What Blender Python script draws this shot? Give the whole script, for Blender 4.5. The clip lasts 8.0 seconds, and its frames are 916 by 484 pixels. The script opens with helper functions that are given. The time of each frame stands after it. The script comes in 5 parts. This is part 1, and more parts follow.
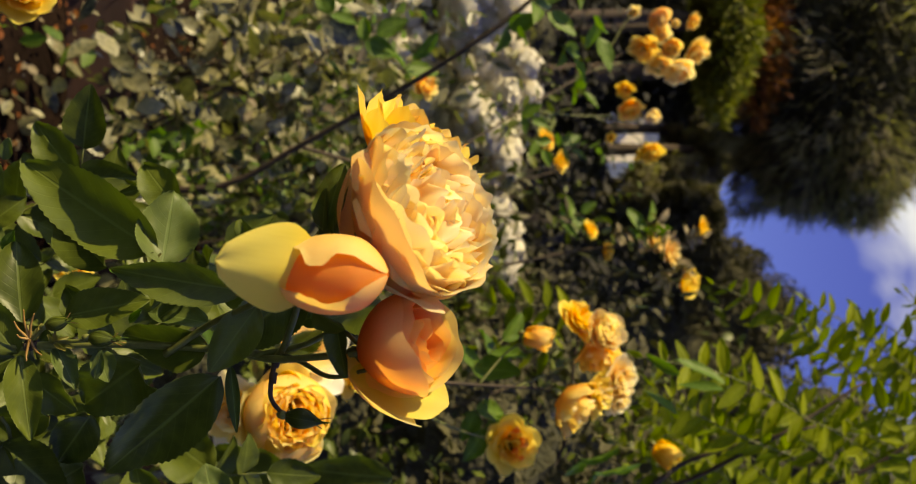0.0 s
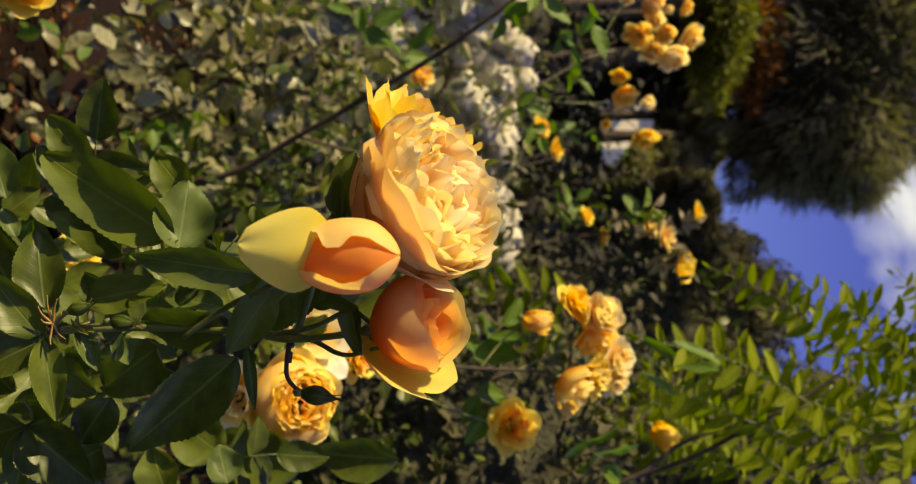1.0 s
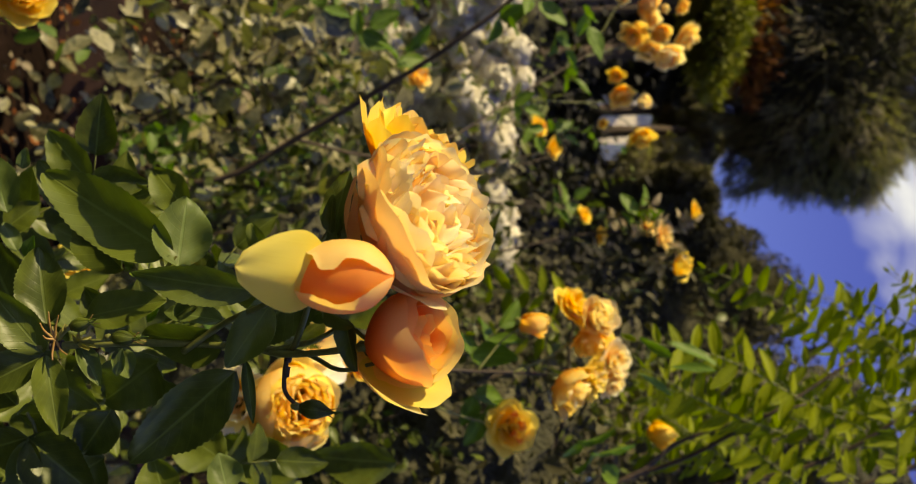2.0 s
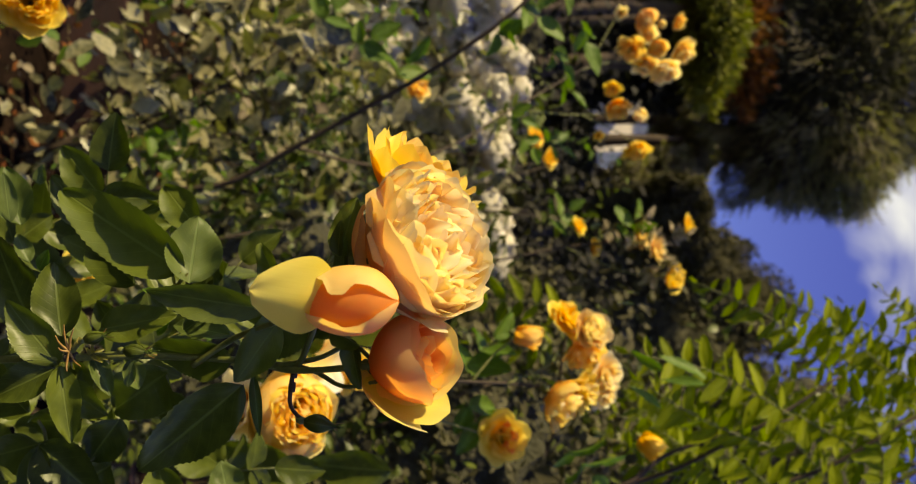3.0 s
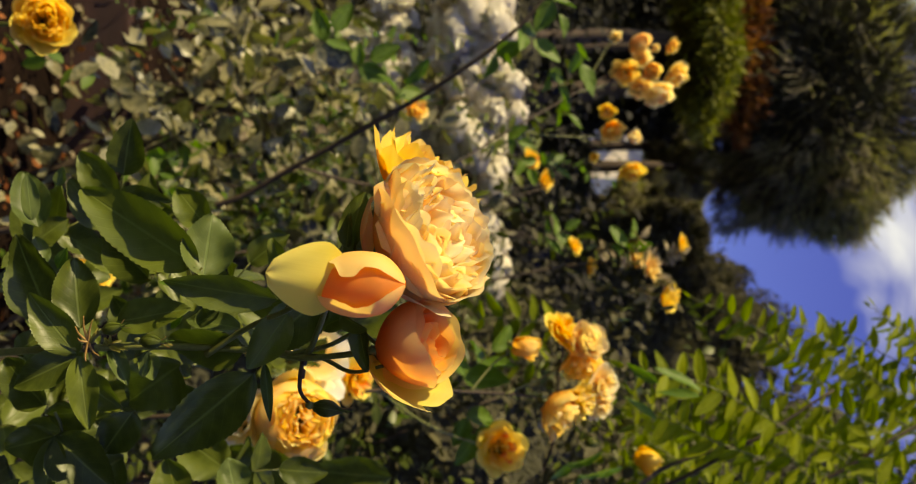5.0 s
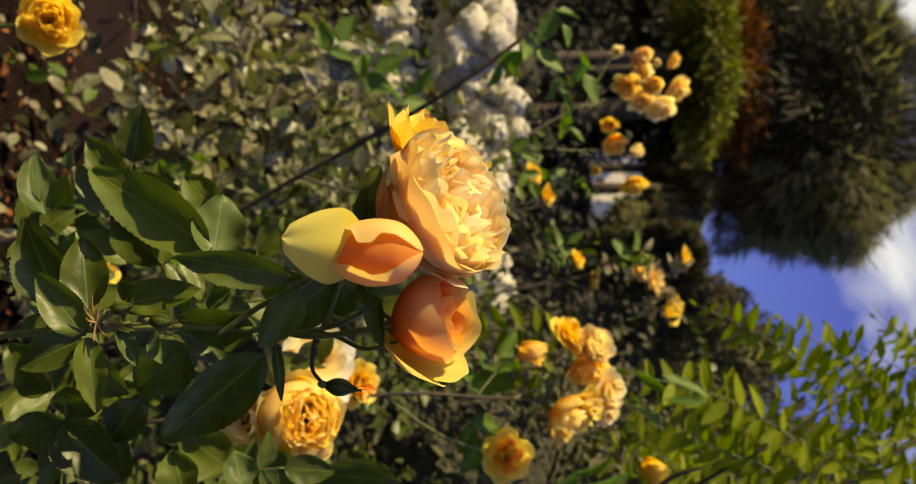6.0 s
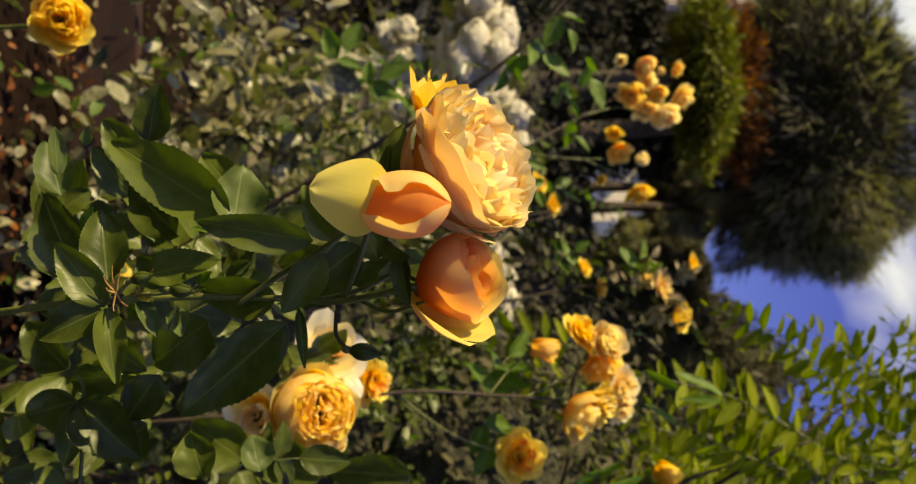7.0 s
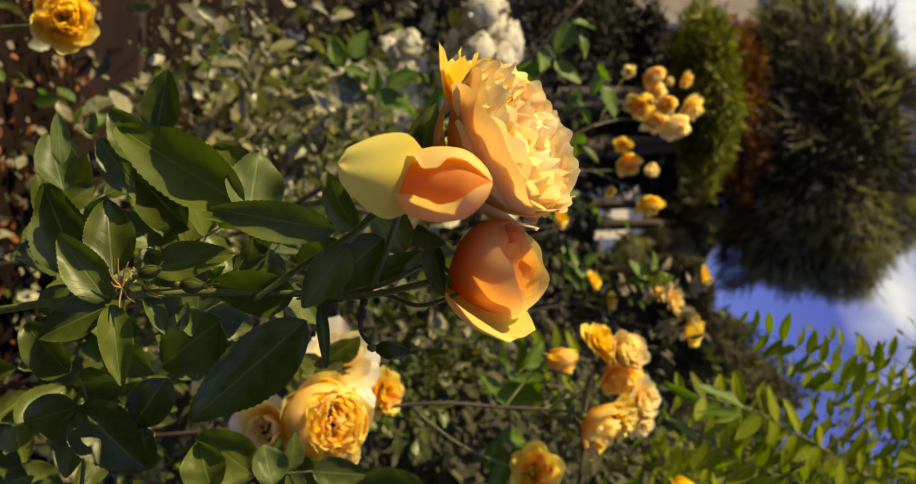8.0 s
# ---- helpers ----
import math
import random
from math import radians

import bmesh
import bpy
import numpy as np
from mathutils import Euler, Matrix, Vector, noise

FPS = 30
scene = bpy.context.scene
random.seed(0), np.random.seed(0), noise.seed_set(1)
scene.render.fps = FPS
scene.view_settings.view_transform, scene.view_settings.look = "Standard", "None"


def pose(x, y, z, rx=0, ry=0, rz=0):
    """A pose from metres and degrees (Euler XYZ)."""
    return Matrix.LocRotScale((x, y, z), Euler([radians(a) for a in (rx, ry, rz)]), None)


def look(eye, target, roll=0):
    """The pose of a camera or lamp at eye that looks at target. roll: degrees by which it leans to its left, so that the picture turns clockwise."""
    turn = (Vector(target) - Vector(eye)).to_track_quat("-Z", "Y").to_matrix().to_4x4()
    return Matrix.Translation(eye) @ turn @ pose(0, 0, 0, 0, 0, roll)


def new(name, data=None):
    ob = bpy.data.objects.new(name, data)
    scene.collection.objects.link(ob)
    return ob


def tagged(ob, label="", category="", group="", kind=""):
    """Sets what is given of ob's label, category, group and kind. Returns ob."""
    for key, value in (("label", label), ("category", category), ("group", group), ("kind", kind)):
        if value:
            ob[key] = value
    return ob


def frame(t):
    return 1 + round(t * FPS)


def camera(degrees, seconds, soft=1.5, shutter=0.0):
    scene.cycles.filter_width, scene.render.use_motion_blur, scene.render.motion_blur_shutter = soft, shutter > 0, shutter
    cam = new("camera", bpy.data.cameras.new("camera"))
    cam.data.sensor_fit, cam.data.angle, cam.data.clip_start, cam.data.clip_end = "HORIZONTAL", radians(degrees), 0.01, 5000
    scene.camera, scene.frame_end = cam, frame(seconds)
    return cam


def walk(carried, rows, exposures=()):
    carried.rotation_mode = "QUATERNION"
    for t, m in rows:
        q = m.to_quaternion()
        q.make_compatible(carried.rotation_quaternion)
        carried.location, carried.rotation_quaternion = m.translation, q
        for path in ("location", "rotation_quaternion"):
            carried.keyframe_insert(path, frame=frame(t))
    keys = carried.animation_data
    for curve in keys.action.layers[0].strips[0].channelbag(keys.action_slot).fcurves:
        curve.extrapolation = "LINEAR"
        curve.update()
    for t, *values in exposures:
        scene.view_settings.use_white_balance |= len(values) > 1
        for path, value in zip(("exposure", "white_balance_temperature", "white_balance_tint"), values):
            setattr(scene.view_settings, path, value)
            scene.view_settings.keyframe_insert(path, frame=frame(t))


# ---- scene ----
cam = camera(57.5, 8.0, 1.1)
PATH = [
    (0, (0.0002, -0.0023, 1.2504), (-0.0022, 1.9977, 1.2495), 89.80),
    (0.5, (-0.0012, -0.0107, 1.2473), (0.0118, 1.9893, 1.2505), 89.77),
    (1, (0.0031, -0.0211, 1.2452), (0.0274, 1.9788, 1.2542), 89.09),
    (1.5, (-0.0001, -0.0241, 1.2493), (0.0354, 1.9755, 1.2562), 88.43),
    (3, (-0.0183, -0.0500, 1.2447), (0.0049, 1.9497, 1.2696), 89.74),
    (3.5, (-0.0084, -0.0612, 1.2440), (-0.0024, 1.9386, 1.2736), 89.51),
    (4, (-0.0006, -0.0686, 1.2511), (-0.0073, 1.9312, 1.2771), 89.17),
    (4.5, (-0.0001, -0.0690, 1.2482), (-0.0210, 1.9307, 1.2774), 89.14),
    (5, (0.0006, -0.0753, 1.2411), (-0.0406, 1.9239, 1.2751), 89.76),
    (6.5, (0.0447, -0.0640, 1.2271), (-0.0788, 1.9319, 1.2621), 89.42),
    (7, (0.0599, -0.0608, 1.2188), (-0.0899, 1.9333, 1.2529), 89.24),
    (7.5, (0.0751, -0.0463, 1.2058), (-0.1076, 1.9449, 1.2464), 89.39),
    (8, (0.0720, -0.0241, 1.2014), (-0.1215, 1.9662, 1.2352), 89.20),
]
# The camera is held on its side: the picture's right is up.
walk(cam, [(t, look(eye, target, roll)) for t, eye, target, roll in PATH],
     exposures=((0, 0.68, 8350, 1), (8, 0.68, 8350, 1)))
import itertools

cam.data.dof.use_dof = True
cam.data.dof.focus_distance = 0.44
cam.data.dof.aperture_fstop = 11.0

# ---- light ----
SUN = Vector((-0.68, -0.26, 0.66)).normalized()   # towards the sun
CLOUDS = (((1.3, 293.0, 152.3), 0.10, 0.992), ((-53.0, 293.2, 169.7), 0.11, 0.975), ((-111.7, 293.0, 171.0), 0.26, 0.985), ((-1.8, 293.0, 150.3), 0.09, 0.9988), ((-4.8, 293.0, 160.7), 0.05, 0.9990), ((10.6, 293.0, 146.0), 0.07, 0.9994), ((20.9, 293.0, 151.2), 0.08, 0.9994))   # banks of cloud: way, gain, edge
world = bpy.data.worlds.new("sky")
scene.world = world
world.use_nodes = True
wn, wl = world.node_tree.nodes, world.node_tree.links
wn.clear()
w_out = wn.new("ShaderNodeOutputWorld")
w_bg = wn.new("ShaderNodeBackground")
w_sky = wn.new("ShaderNodeTexSky")
w_sky.sky_type = "NISHITA"
w_sky.sun_disc = False
w_sky.sun_elevation = math.asin(SUN.z)
w_sky.sun_rotation = math.atan2(SUN.x, SUN.y)
w_sky.air_density, w_sky.dust_density, w_sky.ozone_density = 1.0, 0.3, 3.0
w_co = wn.new("ShaderNodeTexCoord")
w_map = wn.new("ShaderNodeMapping")
w_map.inputs["Scale"].default_value = (2.0, 2.6, 3.2)
w_map.inputs["Rotation"].default_value = (0.2, -0.7, 0.3)
w_map.inputs["Location"].default_value = (1.7, 0.4, 0.9)
w_noise = wn.new("ShaderNodeTexNoise")
w_noise.inputs["Scale"].default_value = 2.6
w_noise.inputs["Detail"].default_value = 7.0
w_noise.inputs["Roughness"].default_value = 0.55
w_noise.inputs["Distortion"].default_value = 0.6
w_ramp = wn.new("ShaderNodeValToRGB")
w_ramp.color_ramp.elements[0].position, w_ramp.color_ramp.elements[1].position = 0.51, 0.86
w_mix = wn.new("ShaderNodeMix")
w_mix.data_type = "RGBA"
w_mix.inputs[7].default_value = (5.6, 5.9, 6.9, 1)
wl.new(w_co.outputs["Generated"], w_map.inputs["Vector"])
wl.new(w_map.outputs["Vector"], w_noise.inputs["Vector"])
w_total = w_noise.outputs["Fac"]
for way, gain, edge in CLOUDS:
    w_dir = wn.new("ShaderNodeVectorMath")
    w_dir.operation = "DOT_PRODUCT"
    w_dir.inputs[1].default_value = Vector(way).normalized()
    w_near = wn.new("ShaderNodeMapRange")
    w_near.interpolation_type = "SMOOTHSTEP"
    w_near.inputs["From Min"].default_value, w_near.inputs["From Max"].default_value = edge, 1.0
    w_near.inputs["To Min"].default_value, w_near.inputs["To Max"].default_value = -0.03 if edge < 0.99 else 0.0, gain
    w_sum = wn.new("ShaderNodeMath")
    wl.new(w_co.outputs["Generated"], w_dir.inputs[0])
    wl.new(w_dir.outputs["Value"], w_near.inputs["Value"])
    wl.new(w_near.outputs[0], w_sum.inputs[0])
    wl.new(w_total, w_sum.inputs[1])
    w_total = w_sum.outputs[0]
wl.new(w_total, w_ramp.inputs["Fac"])
wl.new(w_ramp.outputs["Color"], w_mix.inputs[0])
w_hue = wn.new("ShaderNodeHueSaturation")
w_hue.inputs["Hue"].default_value, w_hue.inputs["Saturation"].default_value = 0.542, 1.26
w_hue.inputs["Value"].default_value = 1.18
wl.new(w_sky.outputs["Color"], w_hue.inputs["Color"])
wl.new(w_hue.outputs["Color"], w_mix.inputs[6])
wl.new(w_mix.outputs[2], w_bg.inputs["Color"])
w_bg.inputs["Strength"].default_value = 0.096
wl.new(w_bg.outputs["Background"], w_out.inputs["Surface"])

sun = new("sun", bpy.data.lights.new("sun", "SUN"))
sun.data.energy, sun.data.angle, sun.data.color = 4.6, radians(0.5), (1.0, 0.87, 0.60)
sun.matrix_world = look(SUN * 30, (0, 0, 0))


# ---- materials ----
def material(name):
    m = bpy.data.materials.new(name)
    m.use_nodes = True
    n = m.node_tree.nodes
    n.clear()
    return m, n, m.node_tree.links, n.new("ShaderNodeOutputMaterial")


def ramp(n, stops):
    r = n.new("ShaderNodeValToRGB")
    e = r.color_ramp.elements
    while len(e) < len(stops):
        e.new(0.5)
    for k, (at, c) in zip(e, stops):
        k.position, k.color = at, (*c, 1)
    return r


def sheet_shader(n, l, out, colour, thin, through_tint, rough, spec, bump=None, thick=0.35):
    """A thin living sheet: a glossy surface that also lets light through."""
    p = n.new("ShaderNodeBsdfPrincipled")
    p.inputs["Roughness"].default_value = rough
    p.inputs["Specular IOR Level"].default_value = spec
    l.new(colour, p.inputs["Base Color"])
    tr = n.new("ShaderNodeBsdfTranslucent")
    tint = n.new("ShaderNodeMix")
    tint.data_type, tint.blend_type = "RGBA", "MULTIPLY"
    tint.inputs[0].default_value = 1.0
    tint.inputs[7].default_value = (*through_tint, 1)
    l.new(colour, tint.inputs[6])
    l.new(tint.outputs[2], tr.inputs["Color"])
    mix = n.new("ShaderNodeMixShader")
    mix.inputs[0].default_value = thin
    l.new(p.outputs[0], mix.inputs[1])
    l.new(tr.outputs[0], mix.inputs[2])
    if bump is not None:
        b = n.new("ShaderNodeBump")
        b.inputs["Strength"].default_value = thick
        b.inputs["Distance"].default_value = 0.001
        l.new(bump, b.inputs["Height"])
        l.new(b.outputs[0], p.inputs["Normal"])
        l.new(b.outputs[0], tr.inputs["Normal"])
    l.new(mix.outputs[0], out.inputs["Surface"])


def petal_material(name, base, middle, rim, thin=0.42):
    m, n, l, out = material(name)
    uv = n.new("ShaderNodeUVMap")
    sep = n.new("ShaderNodeSeparateXYZ")
    l.new(uv.outputs[0], sep.inputs[0])
    info = n.new("ShaderNodeObjectInfo")
    # blotches and a shift per petal move the colour along the petal
    nz = n.new("ShaderNodeTexNoise")
    nz.inputs["Scale"].default_value = 3.0
    nz.inputs["Detail"].default_value = 3.0
    l.new(uv.outputs[0], nz.inputs["Vector"])
    a = n.new("ShaderNodeMath")
    a.operation = "MULTIPLY_ADD"
    a.inputs[1].default_value, a.inputs[2].default_value = 0.30, -0.15
    l.new(nz.outputs["Fac"], a.inputs[0])
    a2 = n.new("ShaderNodeMath")
    a2.operation = "ADD"
    l.new(a.outputs[0], a2.inputs[0])
    l.new(sep.outputs["Y"], a2.inputs[1])
    a3 = n.new("ShaderNodeMath")
    a3.operation = "MULTIPLY_ADD"
    a3.inputs[1].default_value = 0.16
    l.new(info.outputs["Random"], a3.inputs[0])
    l.new(a2.outputs[0], a3.inputs[2])
    r = ramp(n, [(0.05, base), (0.55, middle), (1.0, rim)])
    l.new(a3.outputs[0], r.inputs["Fac"])
    # fine veins running from base to rim
    sc = n.new("ShaderNodeMapping")
    sc.inputs["Scale"].default_value = (26, 2.5, 1)
    l.new(uv.outputs[0], sc.inputs["Vector"])
    v = n.new("ShaderNodeTexNoise")
    v.inputs["Scale"].default_value = 1.0
    v.inputs["Detail"].default_value = 4.0
    l.new(sc.outputs[0], v.inputs["Vector"])
    sheet_shader(n, l, out, r.outputs["Color"], thin, (1.0, 0.90, 0.50), 0.55, 0.25, v.outputs["Fac"], 0.08)
    return m


def leaf_material(name, dark, light, vein, rough=0.38, thin=0.22, spec=0.5):
    """Blades with a midrib, side veins and mottling; the shade differs from blade to blade."""
    m, n, l, out = material(name)
    uv = n.new("ShaderNodeUVMap")
    sep = n.new("ShaderNodeSeparateXYZ")
    l.new(uv.outputs[0], sep.inputs[0])
    u = n.new("ShaderNodeMath")
    u.operation = "SUBTRACT"
    u.inputs[1].default_value = 0.5
    l.new(sep.outputs["X"], u.inputs[0])
    au = n.new("ShaderNodeMath")
    au.operation = "ABSOLUTE"
    l.new(u.outputs[0], au.inputs[0])
    # side veins: bands of (length - distance from the midrib)
    s = n.new("ShaderNodeMath")
    s.operation = "MULTIPLY_ADD"
    s.inputs[1].default_value = -0.55
    l.new(au.outputs[0], s.inputs[0])
    l.new(sep.outputs["Y"], s.inputs[2])
    w = n.new("ShaderNodeMath")
    w.operation = "MULTIPLY"
    w.inputs[1].default_value = 56.0
    l.new(s.outputs[0], w.inputs[0])
    si = n.new("ShaderNodeMath")
    si.operation = "SINE"
    l.new(w.outputs[0], si.inputs[0])
    sv = n.new("ShaderNodeMapRange")
    sv.inputs["From Min"].default_value, sv.inputs["From Max"].default_value = 0.90, 1.0
    sv.inputs["To Max"].default_value = 0.13
    l.new(si.outputs[0], sv.inputs["Value"])
    mid = n.new("ShaderNodeMapRange")
    mid.inputs["From Min"].default_value, mid.inputs["From Max"].default_value = 0.035, 0.012
    l.new(au.outputs[0], mid.inputs["Value"])
    veins = n.new("ShaderNodeMath")
    veins.operation = "MAXIMUM"
    l.new(sv.outputs[0], veins.inputs[0])
    soft = n.new("ShaderNodeMath")
    soft.operation = "MULTIPLY"
    soft.inputs[1].default_value = 0.55
    l.new(mid.outputs[0], soft.inputs[0])
    l.new(soft.outputs[0], veins.inputs[1])
    rim = n.new("ShaderNodeMapRange")
    rim.inputs["From Min"].default_value, rim.inputs["From Max"].default_value = 0.478, 0.498
    rim.inputs["To Max"].default_value = 0.5
    l.new(au.outputs[0], rim.inputs["Value"])
    inner_veins = veins
    veins = n.new("ShaderNodeMath")
    veins.operation = "MAXIMUM"
    l.new(inner_veins.outputs[0], veins.inputs[0])
    l.new(rim.outputs[0], veins.inputs[1])
    tc = n.new("ShaderNodeTexCoord")
    nz = n.new("ShaderNodeTexNoise")
    nz.inputs["Scale"].default_value = 90.0
    nz.inputs["Detail"].default_value = 4.0
    l.new(tc.outputs["Object"], nz.inputs["Vector"])
    info = n.new("ShaderNodeObjectInfo")
    geo = n.new("ShaderNodeNewGeometry")
    rnd = n.new("ShaderNodeMath")
    rnd.operation = "ADD"
    l.new(info.outputs["Random"], rnd.inputs[0])
    l.new(geo.outputs["Random Per Island"], rnd.inputs[1])
    k = n.new("ShaderNodeMath")
    k.operation = "MULTIPLY_ADD"
    k.inputs[1].default_value = 0.5
    l.new(rnd.outputs[0], k.inputs[0])
    l.new(nz.outputs["Fac"], k.inputs[2])
    r = ramp(n, [(0.45, dark), (1.0, light)])
    k2 = n.new("ShaderNodeMath")
    k2.operation = "MULTIPLY"
    k2.inputs[1].default_value = 0.8
    l.new(k.outputs[0], k2.inputs[0])
    l.new(k2.outputs[0], r.inputs["Fac"])
    mx = n.new("ShaderNodeMix")
    mx.data_type = "RGBA"
    l.new(veins.outputs[0], mx.inputs[0])
    l.new(r.outputs["Color"], mx.inputs[6])
    mx.inputs[7].default_value = (*vein, 1)
    h = n.new("ShaderNodeMath")
    h.operation = "MULTIPLY_ADD"
    h.inputs[1].default_value = -1.0
    l.new(veins.outputs[0], h.inputs[0])
    l.new(nz.outputs["Fac"], h.inputs[2])
    sheet_shader(n, l, out, mx.outputs[2], thin, (1.2, 1.5, 0.35), rough, spec, h.outputs[0], 0.3)
    return m


def solid_material(name, dark, light, scale, rough=0.8, bump=0.4, stretch=(1, 1, 1), dist=0.004, spec=0.4):
    m, n, l, out = material(name)
    tc = n.new("ShaderNodeTexCoord")
    mp = n.new("ShaderNodeMapping")
    mp.inputs["Scale"].default_value = stretch
    l.new(tc.outputs["Object"], mp.inputs["Vector"])
    a = n.new("ShaderNodeTexNoise")
    a.inputs["Scale"].default_value, a.inputs["Detail"].default_value = scale, 6.0
    b = n.new("ShaderNodeTexNoise")
    b.inputs["Scale"].default_value, b.inputs["Detail"].default_value = scale * 7, 3.0
    l.new(mp.outputs[0], a.inputs["Vector"])
    l.new(mp.outputs[0], b.inputs["Vector"])
    s = n.new("ShaderNodeMath")
    s.operation = "MULTIPLY_ADD"
    s.inputs[1].default_value = 0.5
    l.new(b.outputs["Fac"], s.inputs[0])
    l.new(a.outputs["Fac"], s.inputs[2])
    r = ramp(n, [(0.5, dark), (1.0, light)])
    l.new(s.outputs[0], r.inputs["Fac"])
    p = n.new("ShaderNodeBsdfPrincipled")
    p.inputs["Roughness"].default_value = rough
    p.inputs["Specular IOR Level"].default_value = spec
    l.new(r.outputs["Color"], p.inputs["Base Color"])
    bp = n.new("ShaderNodeBump")
    bp.inputs["Strength"].default_value, bp.inputs["Distance"].default_value = bump, dist
    l.new(s.outputs[0], bp.inputs["Height"])
    l.new(bp.outputs[0], p.inputs["Normal"])
    l.new(p.outputs[0], out.inputs["Surface"])
    return m


PEACH = petal_material("peach petal", (0.92, 0.52, 0.15), (0.92, 0.67, 0.29), (0.93, 0.79, 0.45), 0.56)
GOLD = petal_material("golden petal", (0.93, 0.52, 0.02), (0.95, 0.66, 0.05), (0.96, 0.77, 0.16), 0.48)
APRICOT = petal_material("apricot petal", (0.93, 0.31, 0.04), (0.94, 0.44, 0.12), (0.95, 0.60, 0.24), 0.60)
BLUSH = petal_material("blush apricot petal", (0.92, 0.42, 0.10), (0.92, 0.57, 0.21), (0.93, 0.69, 0.35), 0.52)
SUNNY = petal_material("sunny yellow petal", (0.94, 0.58, 0.08), (0.95, 0.71, 0.19), (0.96, 0.83, 0.38), 0.58)
IVORY = petal_material("ivory petal", (0.96, 0.76, 0.42), (0.97, 0.88, 0.66), (0.98, 0.94, 0.82), 0.56)
HONEY = petal_material("honey yellow petal", (0.94, 0.50, 0.05), (0.95, 0.64, 0.13), (0.96, 0.77, 0.28), 0.56)
EMBER = petal_material("deep orange petal", (0.88, 0.21, 0.03), (0.90, 0.32, 0.06), (0.92, 0.50, 0.15), 0.50)
BUTTER = petal_material("butter yellow petal", (0.78, 0.59, 0.05), (0.84, 0.67, 0.10), (0.88, 0.74, 0.19), 0.48)
CREAM = petal_material("cream petal", (0.94, 0.60, 0.18), (0.95, 0.79, 0.39), (0.97, 0.91, 0.62), 0.58)
WHITE = petal_material("white petal", (0.54, 0.49, 0.37), (0.68, 0.63, 0.50), (0.76, 0.72, 0.60), 0.15)
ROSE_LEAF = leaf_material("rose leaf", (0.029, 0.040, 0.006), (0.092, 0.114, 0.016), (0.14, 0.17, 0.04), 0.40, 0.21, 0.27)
# paler copy of the rose leaf: sunlight is put into its colour
PALE_LIT_LEAF = leaf_material("pale rose leaf with painted sunlight", (0.042, 0.062, 0.012), (0.10, 0.130, 0.034), (0.15, 0.20, 0.06), 0.45, 0.22, 0.25)
SHRUB_LEAF = leaf_material("shrub leaf", (0.014, 0.018, 0.005), (0.290, 0.262, 0.140), (0.17, 0.17, 0.09), 0.36, 0.20, 0.45)
DRY_LEAF = leaf_material("dry tan leaf", (0.10, 0.075, 0.045), (0.33, 0.27, 0.18), (0.3, 0.26, 0.18), 0.6, 0.2, 0.2)
FRESH_LEAF = leaf_material("fresh leaf", (0.045, 0.090, 0.010), (0.11, 0.18, 0.020), (0.16, 0.26, 0.05), 0.5, 0.38, 0.3)
PINNATE = leaf_material("pinnate leaflet", (0.072, 0.105, 0.004), (0.215, 0.245, 0.006), (0.24, 0.28, 0.03), 0.55, 0.42, 0.16)
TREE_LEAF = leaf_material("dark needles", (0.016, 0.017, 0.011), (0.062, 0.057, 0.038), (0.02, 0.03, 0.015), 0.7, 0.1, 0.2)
LIT_SPRAY = leaf_material("sprays with painted sunlight", (0.12, 0.10, 0.07), (0.36, 0.31, 0.23), (0.2, 0.18, 0.12), 0.7, 0.45, 0.2)
HILL_LEAF = leaf_material("distant foliage", (0.034, 0.031, 0.015), (0.080, 0.072, 0.034), (0.03, 0.03, 0.02), 0.7, 0.1, 0.2)
YEW_LEAF = leaf_material("dark yew needles and painted hedge shade", (0.008, 0.008, 0.005), (0.030, 0.027, 0.018), (0.02, 0.02, 0.012), 0.7, 0.1, 0.2)
THUJA = leaf_material("thuja sprays", (0.08, 0.085, 0.008), (0.33, 0.31, 0.03), (0.15, 0.2, 0.03), 0.6, 0.2, 0.2)
RUST = leaf_material("rusty leaf", (0.12, 0.035, 0.012), (0.38, 0.14, 0.035), (0.3, 0.12, 0.05), 0.6, 0.25, 0.2)
STEM = solid_material("green stem", (0.055, 0.072, 0.014), (0.16, 0.16, 0.04), 60, 0.5, 0.2, dist=0.0005)
SPUR = solid_material("reddish young growth", (0.13, 0.055, 0.015), (0.34, 0.20, 0.05), 60, 0.5, 0.2, dist=0.0005)
CANE = solid_material("brown cane", (0.022, 0.014, 0.008), (0.065, 0.042, 0.022), 40, 0.7, 0.4, dist=0.001)
BARK = solid_material("bark", (0.03, 0.02, 0.014), (0.10, 0.07, 0.05), 14, 0.9, 0.8, (1, 1, 0.2))
MULCH = solid_material("mulch soil", (0.005, 0.003, 0.002), (0.020, 0.011, 0.008), 5, 1.0, 1.0, dist=0.02, spec=0.05)
# dark colour stands for the shade deep inside crowns
SHADE = solid_material("painted shade inside crowns", (0.022, 0.022, 0.011), (0.050, 0.046, 0.024), 3, 0.95, 1.0, dist=0.1)
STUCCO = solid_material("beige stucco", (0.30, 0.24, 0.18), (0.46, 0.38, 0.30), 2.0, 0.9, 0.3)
LIME = solid_material("white limewash", (0.80, 0.68, 0.50), (0.92, 0.82, 0.64), 2.0, 0.9, 0.3)
